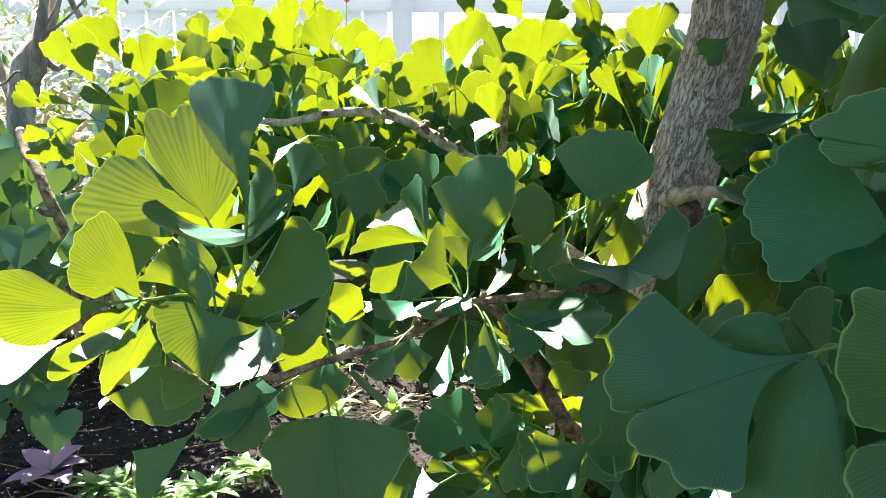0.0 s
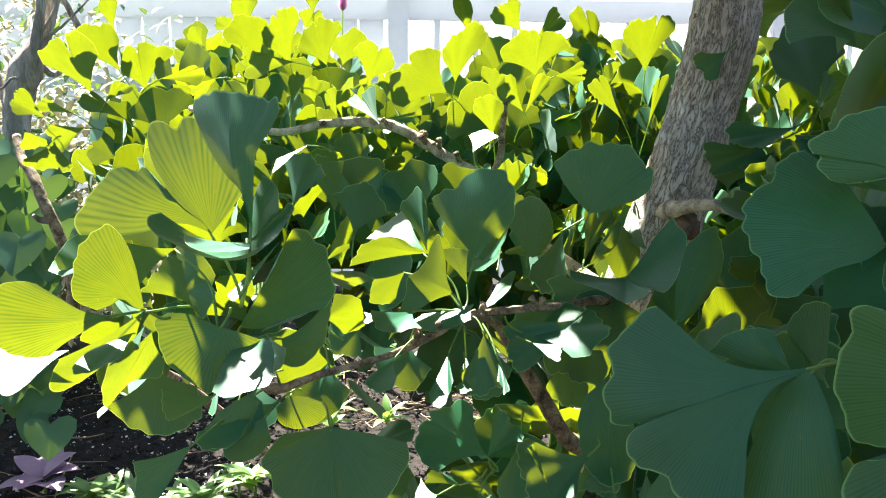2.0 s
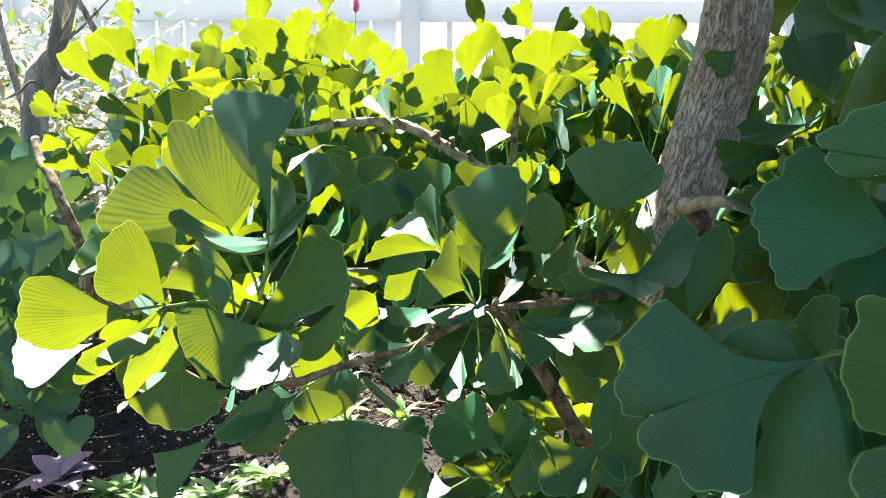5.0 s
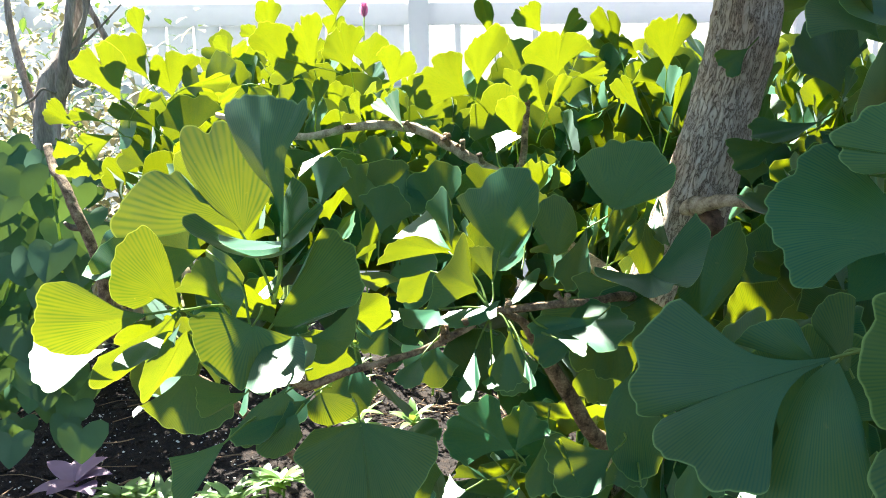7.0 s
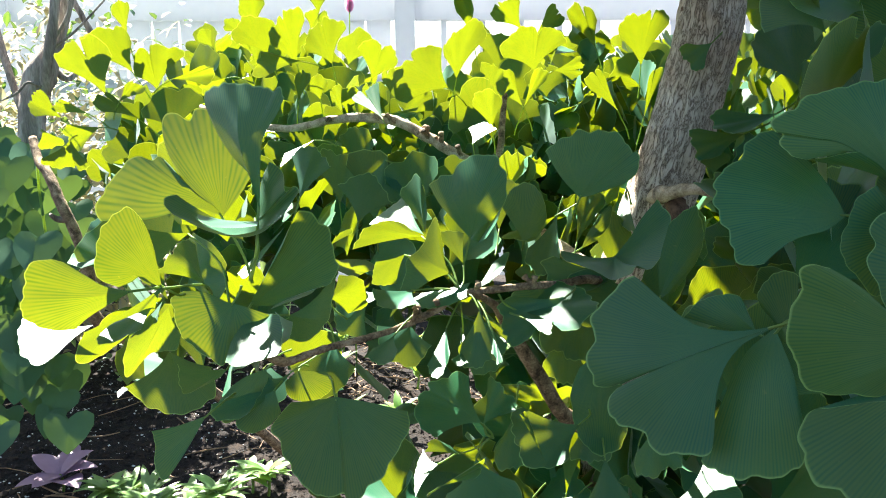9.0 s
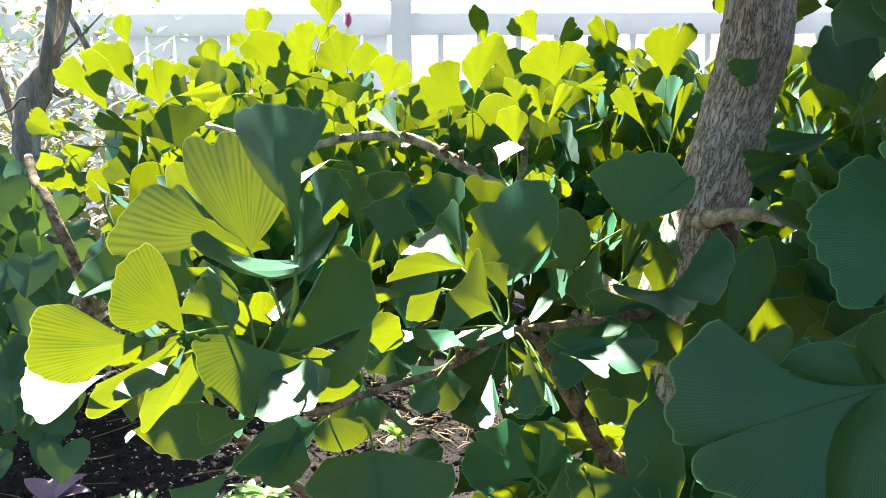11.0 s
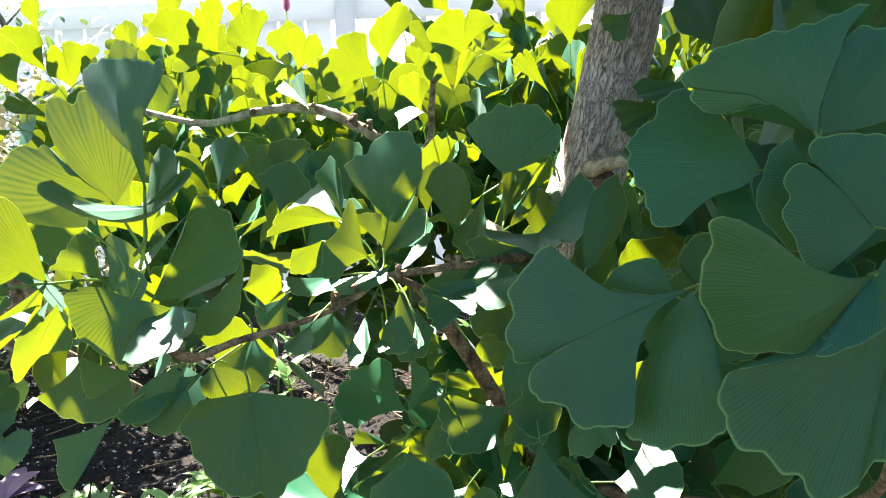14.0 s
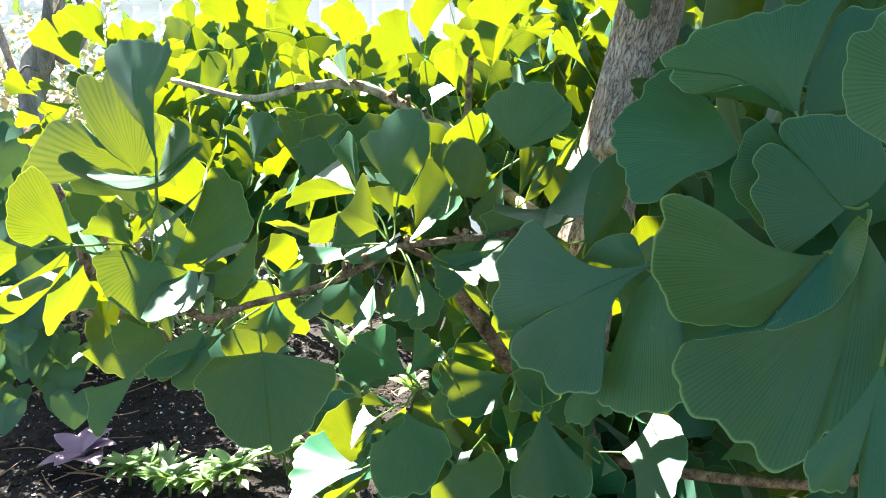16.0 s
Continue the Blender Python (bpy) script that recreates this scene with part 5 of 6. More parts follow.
leaf((-0.176, 1.176, 1.394), (-0.197, 1.161, 1.428), (-0.151, 1.160, 1.429), 0.1, notch=(0.49, 0.28), cup=0.13, sunny=True)
leaf((-0.196, 1.223, 1.376), (-0.201, 1.209, 1.399), (-0.165, 1.222, 1.385), 0.1, notch=(0.54, 0.28), cup=0.18, sunny=True)
leaf((-0.093, 1.058, 1.301), (-0.105, 1.025, 1.346), (-0.060, 1.050, 1.320), 0.15, notch=(0.47, 0.15), cup=0.11, sunny=True)
leaf((0.008, 1.007, 1.290), (-0.059, 1.017, 1.272), (-0.005, 0.977, 1.344), 0, notch=(0.6, 0.1), cup=0.1, sunny=True)
leaf((-0.065, 1.004, 1.284), (-0.075, 0.992, 1.305), (-0.047, 0.993, 1.311), 0.1, notch=(0.37, 0.15), cup=0.09, sunny=True)
leaf((0.017, 1.009, 1.301), (0.002, 0.992, 1.332), (0.056, 0.974, 1.361), 0.15, cup=0.08, sunny=True)
leaf((0.116, 1.033, 1.310), (0.067, 1.012, 1.336), (0.154, 1.007, 1.354), 0, notch=(0.62, 0.15), cup=0.1, sunny=True)
leaf((0.044, 1.226, 1.362), (0.014, 1.183, 1.412), (0.043, 1.186, 1.412), 0.1, cup=0.22, sunny=True)
leaf((0.210, 1.123, 1.339), (0.161, 1.090, 1.385), (0.200, 1.092, 1.388), 0.1, notch=(0.58, 0.28), cup=0.2, sunny=True)
leaf((0.208, 0.954, 1.262), (0.165, 0.937, 1.294), (0.183, 0.931, 1.309), 0.1, notch=(0.65, 0.15), cup=0.05, sunny=True)
leaf((0.247, 1.017, 1.315), (0.211, 0.991, 1.357), (0.270, 0.985, 1.373), 0.1, notch=(0.7, 0.2), cup=0.1, sunny=True)
leaf((0.238, 0.953, 1.254), (0.235, 0.928, 1.300), (0.251, 0.920, 1.313), 0.05, notch=(0.47, 0.28), cup=0.07, sunny=True)
leaf((0.095, 0.953, 1.269), (0.062, 0.937, 1.289), (0.078, 0.922, 1.315), 0.1, notch=(0.5, 0.08), cup=0.11, sunny=True)
leaf((0.096, 0.953, 1.268), (0.103, 0.925, 1.310), (0.122, 0.925, 1.307), 0.05, notch=(0.4, 0.08), cup=0.11, sunny=True)
leaf((0.056, 0.906, 1.291), (0.041, 0.892, 1.315), (0.068, 0.897, 1.305), 0.1, notch=(0.4, 0.08), cup=0.15, sunny=True)
leaf((0.055, 0.877, 1.247), (0.030, 0.854, 1.278), (0.064, 0.849, 1.282), 0.15, cup=0.11, sunny=True)
leaf((-0.069, 0.927, 1.257), (-0.109, 0.962, 1.278), (-0.075, 0.965, 1.298), 0, notch=(0.45, 0.28), cup=0.1, sunny=True)
leaf((-0.121, 0.978, 1.263), (-0.132, 0.967, 1.275), (-0.120, 0.953, 1.299), 0.1, notch=(0.47, 0.08), cup=0.14, sunny=True)
leaf((-0.067, 0.979, 1.260), (-0.030, 0.972, 1.271), (-0.037, 0.981, 1.257), 0.05, notch=(0.58, 0.28), cup=0.2, sunny=True)
leaf((-0.175, 0.979, 1.275), (-0.175, 0.959, 1.306), (-0.153, 0.956, 1.307), 0.1, cup=0.06, sunny=True)
leaf((-0.151, 1.001, 1.277), (-0.166, 0.992, 1.294), (-0.138, 0.986, 1.304), 0.1, cup=0.2, sunny=True)
leaf((-0.280, 1.054, 1.306), (-0.313, 1.056, 1.299), (-0.309, 1.072, 1.274), 0.05, notch=(0.62, 0.15), cup=0.07, sunny=True)
leaf((0.112, 1.178, 1.371), (0.068, 1.170, 1.386), (0.105, 1.154, 1.413), 0.05, notch=(0.43, 0.15), cup=0.11, sunny=True)
leaf((0.131, 1.176, 1.359), (0.148, 1.160, 1.403), (0.170, 1.173, 1.381), 0.05, notch=(0.6, 0.15), cup=0.19, sunny=True)
leaf((0.140, 1.034, 1.311), (0.172, 1.022, 1.329), (0.169, 1.039, 1.300), 0.05, notch=(0.57, 0.28), cup=0.05, sunny=True)

# ---- ginkgo leaves that curl ----
curled_leaf((-0.092, 0.456, 1.215), ((-0.112, 0.410, 1.195), (-0.108, 0.406, 1.193), (-0.105, 0.408, 1.194)), 0, None, True)
curled_leaf((-0.103, 0.446, 1.164), ((-0.096, 0.461, 1.171), (-0.084, 0.470, 1.175), (-0.078, 0.465, 1.174), (-0.080, 0.457, 1.171), (-0.094, 0.450, 1.166)), 0, None, True)
curled_leaf((-0.100, 0.446, 1.163), ((-0.088, 0.394, 1.158), (-0.083, 0.394, 1.161), (-0.080, 0.401, 1.169)), 0, None)
curled_leaf((-0.187, 0.392, 1.171), ((-0.226, 0.395, 1.174), (-0.220, 0.376, 1.167), (-0.209, 0.363, 1.162), (-0.201, 0.358, 1.160), (-0.195, 0.370, 1.164), (-0.195, 0.387, 1.169)), 0, None, True)
curled_leaf((-0.141, 0.375, 1.197), ((-0.186, 0.377, 1.171), (-0.192, 0.381, 1.159), (-0.192, 0.384, 1.152), (-0.180, 0.384, 1.157), (-0.161, 0.381, 1.171), (-0.148, 0.379, 1.183)), 0.04, (-0.154, 0.496, 1.145), True)
curled_leaf((-0.148, 0.381, 1.186), ((-0.164, 0.367, 1.180), (-0.168, 0.357, 1.177), (-0.166, 0.350, 1.174), (-0.157, 0.354, 1.175), (-0.149, 0.361, 1.178)), 0, None, True)
curled_leaf((-0.146, 0.386, 1.186), ((-0.159, 0.369, 1.171), (-0.152, 0.371, 1.173), (-0.146, 0.375, 1.178)), 0, None)
curled_leaf((-0.143, 0.386, 1.183), ((-0.165, 0.385, 1.167), (-0.169, 0.386, 1.155), (-0.170, 0.389, 1.142), (-0.158, 0.389, 1.154), (-0.149, 0.390, 1.157), (-0.142, 0.391, 1.158), (-0.139, 0.390, 1.166)), 0.03, None, True)
curled_leaf((-0.156, 0.472, 1.207), ((-0.189, 0.468, 1.212), (-0.189, 0.473, 1.196), (-0.182, 0.477, 1.182)), 0, (-0.125, 0.438, 1.170), True)
curled_leaf((-0.141, 0.446, 1.179), ((-0.165, 0.434, 1.190), (-0.158, 0.440, 1.200), (-0.154, 0.451, 1.206), (-0.148, 0.456, 1.203)), 0.1, (-0.147, 0.495, 1.144))
curled_leaf((-0.091, 0.440, 1.162), ((-0.092, 0.438, 1.148), (-0.080, 0.437, 1.147), (-0.067, 0.439, 1.160), (-0.062, 0.444, 1.187)), 0.12, (-0.111, 0.432, 1.165), True)
curled_leaf((-0.210, 0.571, 1.098), ((-0.253, 0.576, 1.064), (-0.234, 0.578, 1.051), (-0.210, 0.575, 1.044), (-0.180, 0.572, 1.057), (-0.178, 0.567, 1.084)), -0.08, (-0.116, 0.446, 1.157))
curled_leaf((-0.129, 0.441, 1.128), ((-0.160, 0.442, 1.131), (-0.161, 0.447, 1.115), (-0.159, 0.449, 1.109), (-0.145, 0.446, 1.116), (-0.134, 0.442, 1.123)), 0.05, (-0.112, 0.432, 1.162), True)
curled_leaf((-0.095, 0.468, 1.117), ((-0.143, 0.446, 1.101), (-0.138, 0.440, 1.096), (-0.126, 0.440, 1.097), (-0.116, 0.446, 1.104), (-0.108, 0.457, 1.114)), 0.08, (-0.075, 0.479, 1.127))
curled_leaf((-0.241, 0.566, 1.068), ((-0.246, 0.554, 1.065), (-0.249, 0.561, 1.067), (-0.247, 0.568, 1.069)), 0, None, True)
curled_leaf((-0.011, 0.512, 1.196), ((-0.059, 0.510, 1.188), (-0.053, 0.508, 1.199), (-0.047, 0.507, 1.204), (-0.034, 0.507, 1.208), (-0.024, 0.509, 1.205)), 0.05, (0.012, 0.486, 1.166), True)
curled_leaf((-0.011, 0.517, 1.196), ((-0.051, 0.549, 1.198), (-0.043, 0.558, 1.205), (-0.033, 0.564, 1.211), (-0.025, 0.572, 1.217)), 0.04, None, True)
curled_leaf((-0.010, 0.518, 1.196), ((-0.028, 0.536, 1.221), (-0.018, 0.538, 1.234), (-0.013, 0.532, 1.230), (-0.008, 0.522, 1.209)), 0.05, None)
curled_leaf((0.007, 0.490, 1.175), ((-0.033, 0.486, 1.147), (-0.024, 0.491, 1.172), (-0.021, 0.493, 1.184), (-0.012, 0.494, 1.193), (-0.003, 0.497, 1.211), (0.002, 0.494, 1.193)), 0.08, (0.012, 0.486, 1.166), True)
curled_leaf((0.016, 0.500, 1.178), ((-0.005, 0.505, 1.199), (0.005, 0.505, 1.201), (0.016, 0.504, 1.200)), 0.03, (0.013, 0.486, 1.166), True)
curled_leaf((-0.024, 0.518, 1.183), ((-0.045, 0.520, 1.177), (-0.047, 0.523, 1.161), (-0.031, 0.523, 1.160)), 0, (0.012, 0.486, 1.166), True)
curled_leaf((-0.034, 0.484, 1.164), ((-0.049, 0.491, 1.163), (-0.047, 0.480, 1.159), (-0.040, 0.482, 1.161)), 0, None, True)
curled_leaf((0.020, 0.488, 1.170), ((-0.013, 0.492, 1.162), (-0.018, 0.487, 1.158), (-0.013, 0.478, 1.155), (0.003, 0.474, 1.158), (0.017, 0.476, 1.163)), 0, (0.013, 0.486, 1.165), True)
curled_leaf((-0.018, 0.484, 1.166), ((-0.043, 0.466, 1.170), (-0.036, 0.454, 1.164), (-0.013, 0.458, 1.162)), 0, (0.012, 0.486, 1.165))
curled_leaf((0.023, 0.487, 1.165), ((0.035, 0.508, 1.178), (0.046, 0.515, 1.184), (0.042, 0.501, 1.176), (0.032, 0.489, 1.169)), 0, None, True)
curled_leaf((0.004, 0.469, 1.146), ((-0.008, 0.440, 1.130), (-0.004, 0.429, 1.126), (0.002, 0.431, 1.129), (0.006, 0.445, 1.136)), 0.03, (0.015, 0.485, 1.162), True)
curled_leaf((-0.029, 0.460, 1.143), ((-0.042, 0.452, 1.137), (-0.044, 0.445, 1.134), (-0.037, 0.437, 1.132), (-0.029, 0.437, 1.134), (-0.026, 0.445, 1.138)), 0, (-0.018, 0.471, 1.152), True)
curled_leaf((0.053, 0.488, 1.146), ((0.063, 0.479, 1.147), (0.071, 0.470, 1.147), (0.067, 0.462, 1.142)), 0, (0.044, 0.499, 1.151), True)
curled_leaf((-0.080, 0.531, 1.185), ((-0.070, 0.528, 1.196), (-0.062, 0.527, 1.199), (-0.061, 0.527, 1.196)), 0, (-0.082, 0.518, 1.168), True)
curled_leaf((0.015, 0.497, 1.133), ((0.012, 0.486, 1.128), (0.015, 0.476, 1.125), (0.018, 0.482, 1.128)), 0, (0.013, 0.476, 1.159), True)
curled_leaf((0.030, 0.791, 1.237), ((0.027, 0.819, 1.251), (0.044, 0.819, 1.257), (0.055, 0.799, 1.251)), 0, (0.036, 0.788, 1.220), True)
curled_leaf((-0.136, 0.849, 1.239), ((-0.166, 0.837, 1.226), (-0.166, 0.816, 1.214), (-0.147, 0.844, 1.234)), 0, (-0.113, 0.847, 1.232), True)
curled_leaf((-0.075, 0.495, 1.158), ((-0.067, 0.493, 1.173), (-0.053, 0.492, 1.172), (-0.050, 0.503, 1.151), (-0.063, 0.502, 1.145)), 0.05, (-0.062, 0.492, 1.144))
curled_leaf((-0.126, 0.688, 1.197), ((-0.136, 0.716, 1.233), (-0.117, 0.707, 1.243), (-0.096, 0.692, 1.224)), 0.05, (-0.132, 0.685, 1.179))
curled_leaf((-0.072, 0.662, 1.180), ((-0.091, 0.679, 1.211), (-0.062, 0.680, 1.220), (-0.043, 0.664, 1.197)), 0.05, (-0.073, 0.659, 1.161))
curled_leaf((-0.053, 0.742, 1.228), ((-0.069, 0.740, 1.213), (-0.058, 0.724, 1.189), (-0.028, 0.724, 1.193)), 0.05, (-0.038, 0.738, 1.212))
curled_leaf((-0.002, 0.478, 1.047), ((-0.017, 0.451, 1.037), (-0.018, 0.473, 1.043), (-0.013, 0.494, 1.050)), 0, (0.010, 0.480, 1.054), True)
curled_leaf((0.012, 0.471, 1.057), ((-0.010, 0.461, 1.064), (-0.006, 0.468, 1.069), (0.006, 0.472, 1.063)), 0, (0.027, 0.455, 1.076))
curled_leaf((0.064, 0.430, 1.070), ((0.046, 0.413, 1.109), (0.049, 0.413, 1.111), (0.053, 0.417, 1.101)), 0, None, True)
curled_leaf((0.062, 0.484, 1.019), ((0.053, 0.485, 1.016), (0.048, 0.464, 1.008), (0.057, 0.469, 1.012)), 0, (0.071, 0.487, 1.028), True)
curled_leaf((0.097, 0.504, 1.011), ((0.085, 0.505, 1.007), (0.087, 0.495, 1.005), (0.096, 0.487, 1.006)), 0, (0.108, 0.516, 1.013), True)
curled_leaf((0.149, 0.551, 1.026), ((0.140, 0.535, 1.017), (0.142, 0.522, 1.014), (0.151, 0.533, 1.021)), 0, (0.153, 0.553, 1.035), True)
curled_leaf((0.159, 0.531, 0.984), ((0.155, 0.516, 0.978), (0.166, 0.516, 0.983)), 0, (0.152, 0.533, 0.993), True)
curled_leaf((0.089, 0.513, 1.005), ((0.083, 0.502, 1.041), (0.091, 0.501, 1.044), (0.098, 0.503, 1.041)), 0, (0.087, 0.510, 0.994), True)
curled_leaf((0.143, 0.504, 1.003), ((0.123, 0.496, 1.026), (0.129, 0.495, 1.029), (0.141, 0.501, 1.016)), 0, (0.153, 0.512, 0.991), True)
curled_leaf((0.054, 0.478, 1.148), ((0.071, 0.470, 1.150), (0.068, 0.457, 1.144), (0.062, 0.463, 1.144)), 0, (0.045, 0.484, 1.150), True)
curled_leaf((0.172, 0.533, 0.988), ((0.203, 0.559, 1.008), (0.212, 0.545, 1.008), (0.217, 0.528, 1.006), (0.215, 0.509, 0.999), (0.204, 0.488, 0.989), (0.193, 0.475, 0.981), (0.174, 0.484, 0.976)), 0.03, (0.157, 0.542, 0.984), True)
curled_leaf((0.033, 0.461, 1.143), ((0.031, 0.445, 1.136), (0.035, 0.440, 1.134), (0.036, 0.448, 1.138)), 0, (0.029, 0.473, 1.150), True)
curled_leaf((0.013, 0.458, 1.133), ((0.007, 0.453, 1.129), (0.011, 0.447, 1.127), (0.017, 0.448, 1.129)), 0, (0.013, 0.471, 1.144), True)
curled_leaf((0.158, 0.666, 1.209), ((0.145, 0.639, 1.189), (0.147, 0.622, 1.182), (0.155, 0.609, 1.179)), 0, (0.162, 0.663, 1.194), True)
curled_leaf((-0.076, 0.528, 1.118), ((-0.105, 0.516, 1.103), (-0.098, 0.507, 1.085), (-0.075, 0.507, 1.086), (-0.060, 0.514, 1.102)), 0.05, (-0.083, 0.531, 1.133))
curled_leaf((-0.056, 0.572, 1.136), ((-0.081, 0.573, 1.137), (-0.078, 0.558, 1.116), (-0.056, 0.557, 1.111)), 0.05, (-0.040, 0.571, 1.136))
curled_leaf((-0.128, 0.546, 1.094), ((-0.145, 0.535, 1.086), (-0.139, 0.526, 1.069), (-0.118, 0.526, 1.072), (-0.106, 0.533, 1.085)), 0.05, (-0.111, 0.547, 1.105))
curled_leaf((-0.133, 0.506, 1.097), ((-0.138, 0.509, 1.078), (-0.132, 0.509, 1.076), (-0.122, 0.506, 1.090)), 0, (-0.132, 0.517, 1.101), True)
curled_leaf((-0.022, 0.528, 1.131), ((-0.045, 0.529, 1.128), (-0.041, 0.515, 1.112), (-0.019, 0.513, 1.104), (-0.007, 0.515, 1.118)), 0.05, (-0.017, 0.531, 1.146))
curled_leaf((0.032, 0.527, 1.133), ((0.012, 0.514, 1.118), (0.023, 0.510, 1.099), (0.038, 0.510, 1.102), (0.046, 0.513, 1.120)), 0.05, (0.029, 0.530, 1.148))
curled_leaf((-0.107, 0.577, 1.045), ((-0.117, 0.581, 1.066), (-0.099, 0.582, 1.074), (-0.077, 0.569, 1.065)), 0.05, (-0.100, 0.579, 1.058))


# ---- the rest of the crown ----
def crown(seed, number, box, low, high, parts, up=0.6, rows=4, cols=14, skip=None):
    """Leaves at chance places of a box: the first as parts, the others joined."""
    rnd, rest = random.Random(seed), []
    for n_ in range(number):
        p = Vector([rnd.uniform(box[2 * k], box[2 * k + 1]) for k in range(3)])
        if box[4] > 1.5:
            p += Vector((rnd.gauss(0, 0.05), rnd.gauss(0, 0.05), rnd.gauss(0, 0.04)))
        (v, f, u), p = loose_leaf(rnd, p, rnd.uniform(low, high), up, seed * 1000 + n_, rows, cols)
        if (skip and skip(p)) or shades([p, p + v[-1], p + v[-1 - cols // 2], p + v[-1 - cols], p + v[-1 - cols // 2] * 0.5, p + v[-1 - cols // 4] * 0.7, p + v[-1 - 3 * cols // 4] * 0.7]):
            continue
        if n_ < parts:
            put("leaf", mesh_of("leaf", v, f, GINKGO, u), ginkgo, "", p - TREE_AT)
        else:
            rest.append(([w + p - TREE_AT for w in v], f, u))
    if rest:
        v, f, u = joined(rest)
        tagged(put("foliage", mesh_of("foliage", v, f, GINKGO, u), ginkgo), "", "", "", "stuff")


def shades(points):
    """Whether a leaf with these points would stand in one of the crown's gaps."""
    way, flat, room = GAP_TABLE[0]
    q = np.array(points)
    k = (q @ np.array(SUN_TO))[:, None] - way[None]
    q = q @ ACROSS
    off = (q[:, None, 0] - flat[None, :, 0]) ** 2 + (q[:, None, 1] - flat[None, :, 1]) ** 2
    return bool(((k > 0.012) & (off < room)).any())


GAPS.append((Vector((0.130, 0.5165, 1.189)), 0.011))
GAPS.append((Vector((-0.003, 0.517, 1.222)), 0.009))
GAPS.append((Vector((0.47, 1.18, 1.26)), 0.03))
GAPS.append((Vector((0.42, 1.10, 1.25)), 0.02))
# dapples: small chance gaps, and the sun's way to the trunk's edge
rd = random.Random(77)
for n_ in range(26):
    GAPS.append((Vector((rd.uniform(-0.16, 0.34), rd.uniform(0.46, 0.98), rd.uniform(0.92, 1.2))), rd.uniform(0.002, 0.016)))
for n_ in range(8):
    GAPS.append((Vector((rd.uniform(0.0, 0.30), rd.uniform(0.46, 0.72), rd.uniform(0.92, 1.10))), rd.uniform(0.004, 0.018)))
for z in (1.15, 1.20, 1.25):
    GAPS.append((Vector((0.142 + 0.25 * (z - 1.12), 0.70, z)), 0.012))


side_ = SUN_TO.cross(Vector((0, 0, 1))).normalized()
ACROSS = np.array([tuple(side_), tuple(side_.cross(SUN_TO))]).T
gap_at = np.array([tuple(g[0]) for g in GAPS])
GAP_TABLE = [(gap_at @ np.array(SUN_TO), gap_at @ ACROSS, np.array([g[1] for g in GAPS]) ** 2)]


def shade_leaf(c, far, size, seed):
    """An unseen leaf added between the sun and the place c, to shade it."""
    far = max(far, (0.04 + 0.125 * c[1] + 1.30 - c[2]) / 0.725)
    p = Vector(c) + SUN_TO * far
    s = SUN_TO.cross(Vector((0, 0, 1))).normalized()
    up = s.cross(SUN_TO)
    p = p - up * size * 0.5
    v, f, u = fan(p, p + size * (up * 0.72 - s * 0.75), p + size * (up * 0.75 + s * 0.7), 0.15, (0.5, 0.15), 0.1, 0.0, seed, 6, 24)
    put("leaf", mesh_of("leaf", v, f, GINKGO, u), ginkgo, "", p - TREE_AT)


# added blockers above the view, each aimed at one place to be shaded
shade_leaf((-0.204, 0.563, 1.061), 0.4, 0.06, 907)
shade_leaf((-0.228, 0.566, 1.070), 0.42, 0.05, 908)
shade_leaf((-0.115, 0.406, 1.161), 0.42, 0.018, 909)
shade_leaf((0.151, 0.369, 1.124), 0.4, 0.05, 910)
shade_leaf((0.158, 0.373, 1.141), 0.42, 0.04, 911)
shade_leaf((0.088, 0.523, 1.115), 0.4, 0.05, 912)
shade_leaf((0.092, 0.472, 1.066), 0.4, 0.05, 913)
shade_leaf((0.076, 0.519, 1.093), 0.38, 0.045, 914)
shade_leaf((0.189, 0.408, 1.146), 0.4, 0.05, 915)
shade_leaf((0.176, 0.404, 1.175), 0.42, 0.045, 916)
shade_leaf((0.197, 0.411, 1.113), 0.38, 0.05, 917)
shade_leaf((0.078, 0.575, 1.110), 0.4, 0.05, 918)
shade_leaf((-0.120, 0.456, 1.102), 0.4, 0.05, 919)
shade_leaf((-0.131, 0.445, 1.098), 0.42, 0.04, 920)
shade_leaf((-0.037, 0.374, 1.089), 0.41, 0.05, 921)
shade_leaf((-0.029, 0.389, 1.109), 0.4, 0.05, 922)
shade_leaf((0.055, 0.462, 1.012), 0.4, 0.05, 923)
shade_leaf((-0.062, 0.412, 1.095), 0.40, 0.05, 930)
shade_leaf((-0.035, 0.415, 1.090), 0.42, 0.05, 931)
shade_leaf((-0.085, 0.405, 1.090), 0.44, 0.05, 932)
shade_leaf((-0.060, 0.405, 1.075), 0.40, 0.05, 933)
shade_leaf((-0.155, 0.420, 1.090), 0.42, 0.05, 934)
shade_leaf((-0.165, 0.420, 1.080), 0.44, 0.05, 935)
shade_leaf((0.100, 0.590, 1.110), 0.40, 0.05, 936)
shade_leaf((0.095, 0.590, 1.090), 0.40, 0.05, 939)
shade_leaf((0.035, 0.485, 1.240), 0.42, 0.03, 940)
shade_leaf((0.210, 0.310, 1.235), 0.40, 0.05, 942)
shade_leaf((0.200, 0.310, 1.250), 0.42, 0.05, 943)
shade_leaf((0.165, 0.300, 1.205), 0.42, 0.05, 950)
shade_leaf((0.180, 0.295, 1.190), 0.40, 0.05, 951)
shade_leaf((0.158, 0.290, 1.220), 0.44, 0.05, 952)
shade_leaf((0.160, 0.600, 1.160), 0.42, 0.05, 954)
shade_leaf((0.150, 0.290, 1.210), 0.40, 0.08, 955)
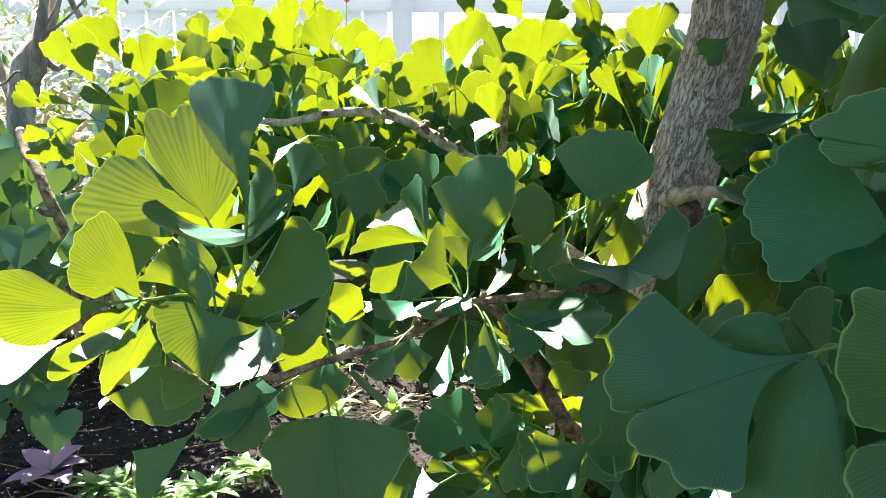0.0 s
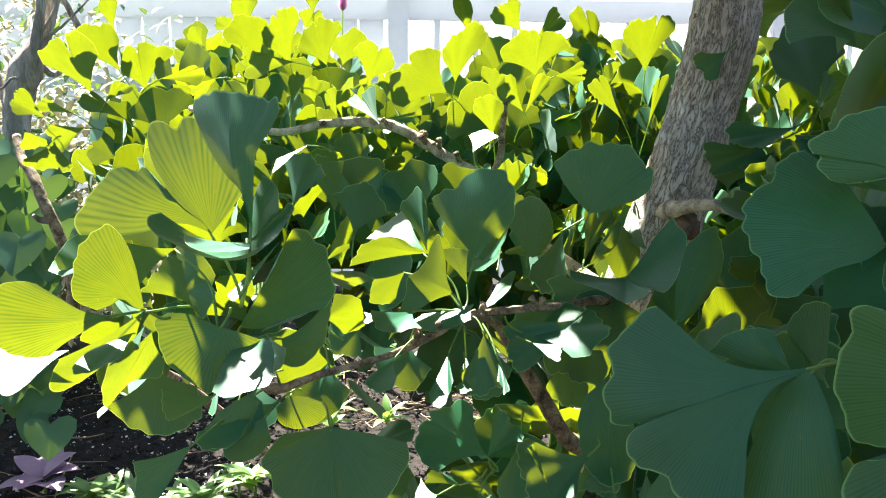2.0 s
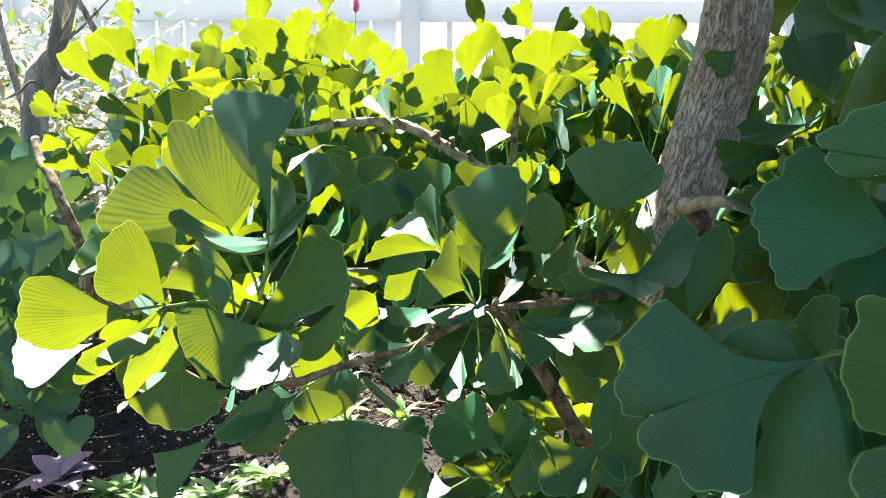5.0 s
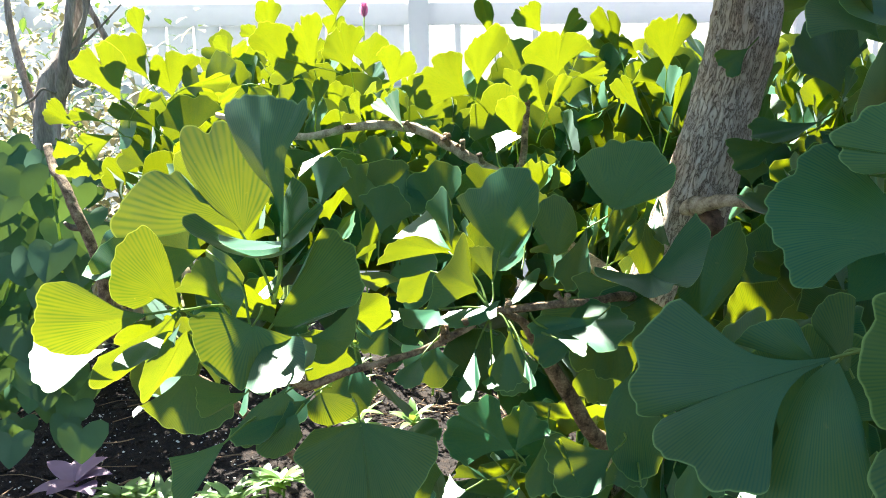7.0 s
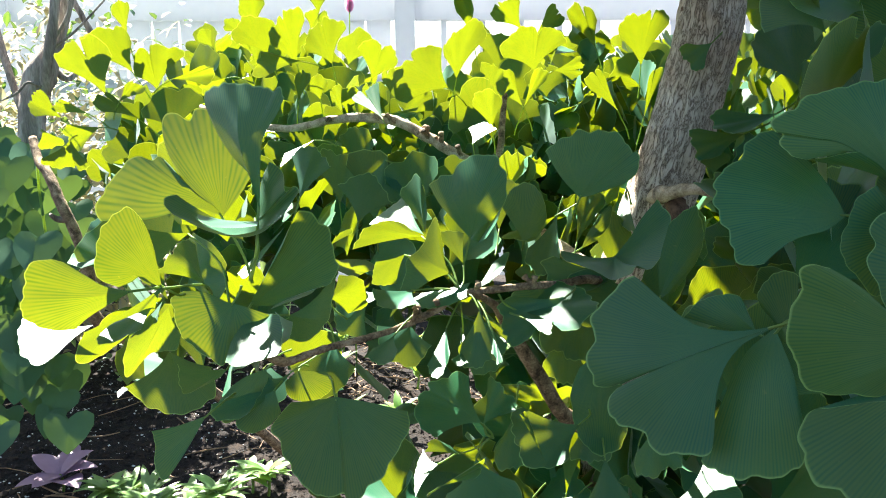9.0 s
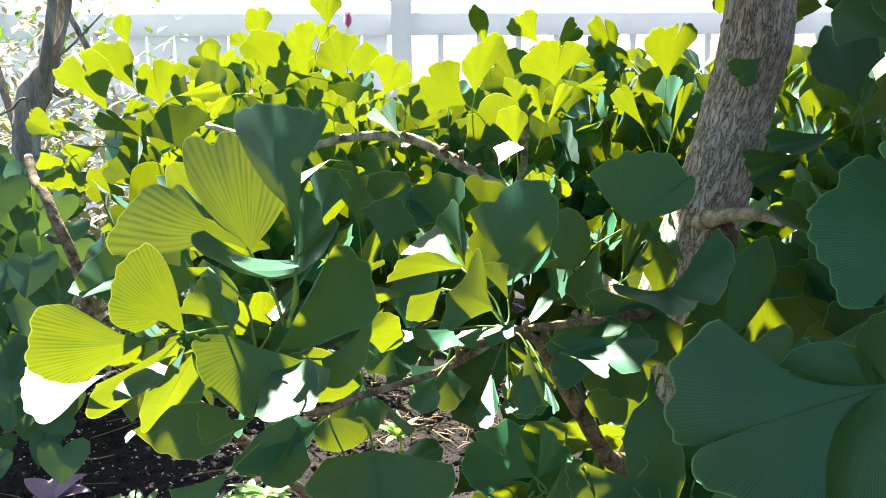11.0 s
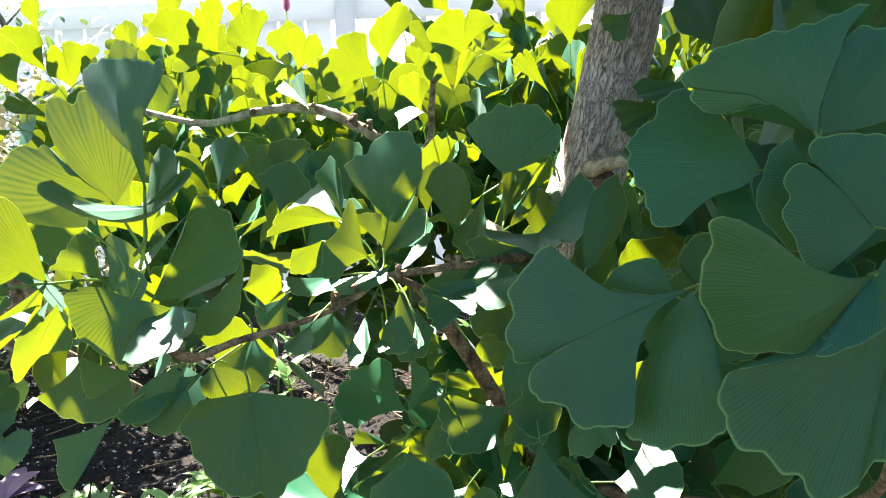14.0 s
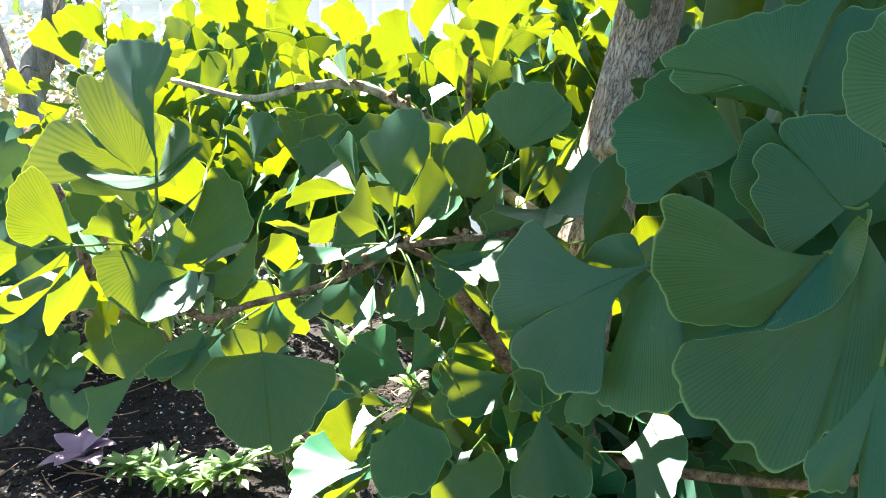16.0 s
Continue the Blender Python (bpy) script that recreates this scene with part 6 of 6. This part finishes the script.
shade_leaf((0.185, 0.290, 1.200), 0.43, 0.08, 956)
shade_leaf((0.165, 0.300, 1.185), 0.41, 0.08, 957)
shade_leaf((-0.072, 0.391, 1.244), 0.42, 0.050, 960)
shade_leaf((-0.078, 0.375, 1.235), 0.40, 0.030, 961)
shade_leaf((-0.122, 0.347, 1.243), 0.43, 0.022, 962)
shade_leaf((-0.070, 0.380, 1.255), 0.41, 0.040, 963)
shade_leaf((0.142, 0.630, 1.200), 0.42, 0.030, 990)
shade_leaf((0.018, 0.497, 1.205), 0.42, 0.026, 991)
# a row of added, unseen leaves that shades the crown beside the trunk
for n_ in range(9):
    shade_leaf((0.02 + 0.034 * n_, 1.05 + 0.13 * (n_ % 3), 1.22 - 0.03 * (n_ % 2)), 0.45 + 0.03 * (n_ % 4), 0.06, 980 + n_)


def window(p):
    return p.z > 1.27 and -0.17 < p.x < 0.08


def beside(p):
    return p.x / p.y < (0.46 if p.z > 1.16 else 0.30)


crown(14, 90, (0.12, 0.36, 0.40, 0.58, 1.09, 1.34), 0.05, 0.075, 40, rows=6, cols=28, skip=beside)
crown(1, 420, (-0.34, 0.48, 0.72, 1.12, 0.97, 1.18), 0.045, 0.07, 30)
crown(2, 900, (-0.46, 0.62, 1.03, 1.40, 1.06, 1.255), 0.04, 0.06, 20)
crown(10, 900, (-0.44, 0.65, 1.25, 1.85, 1.08, 1.345), 0.04, 0.06, 0, skip=window)
crown(12, 110, (-0.44, 0.42, 1.03, 1.16, 1.20, 1.315), 0.035, 0.055, 25, skip=window)
crown(7, 380, (-0.30, 0.45, 0.86, 1.08, 1.07, 1.175), 0.04, 0.055, 20)
crown(3, 330, (0.30, 0.80, 0.70, 1.25, 0.95, 1.70), 0.05, 0.075, 20, skip=lambda p: p.x < 0.28 + 0.25 * (p.y - 0.7) + 0.10 and 1.19 < p.z < 1.36)
crown(4, 2300, (-0.45, 0.36, 0.42, 0.85, 1.56, 1.85), 0.055, 0.08, 0)
crown(6, 620, (0.06, 0.70, 0.85, 1.50, 1.60, 2.0), 0.055, 0.08, 0)
crown(8, 600, (-0.30, 0.40, 0.80, 1.10, 1.56, 1.80), 0.05, 0.075, 0)
crown(9, 300, (0.14, 0.70, 0.56, 1.00, 0.66, 0.98), 0.05, 0.075, 20)
crown(5, 60, (0.05, 0.35, 0.62, 0.80, 0.85, 1.02), 0.05, 0.07, 15)
crown(13, 80, (-0.10, 0.22, 0.62, 0.82, 0.80, 0.95), 0.05, 0.07, 10)
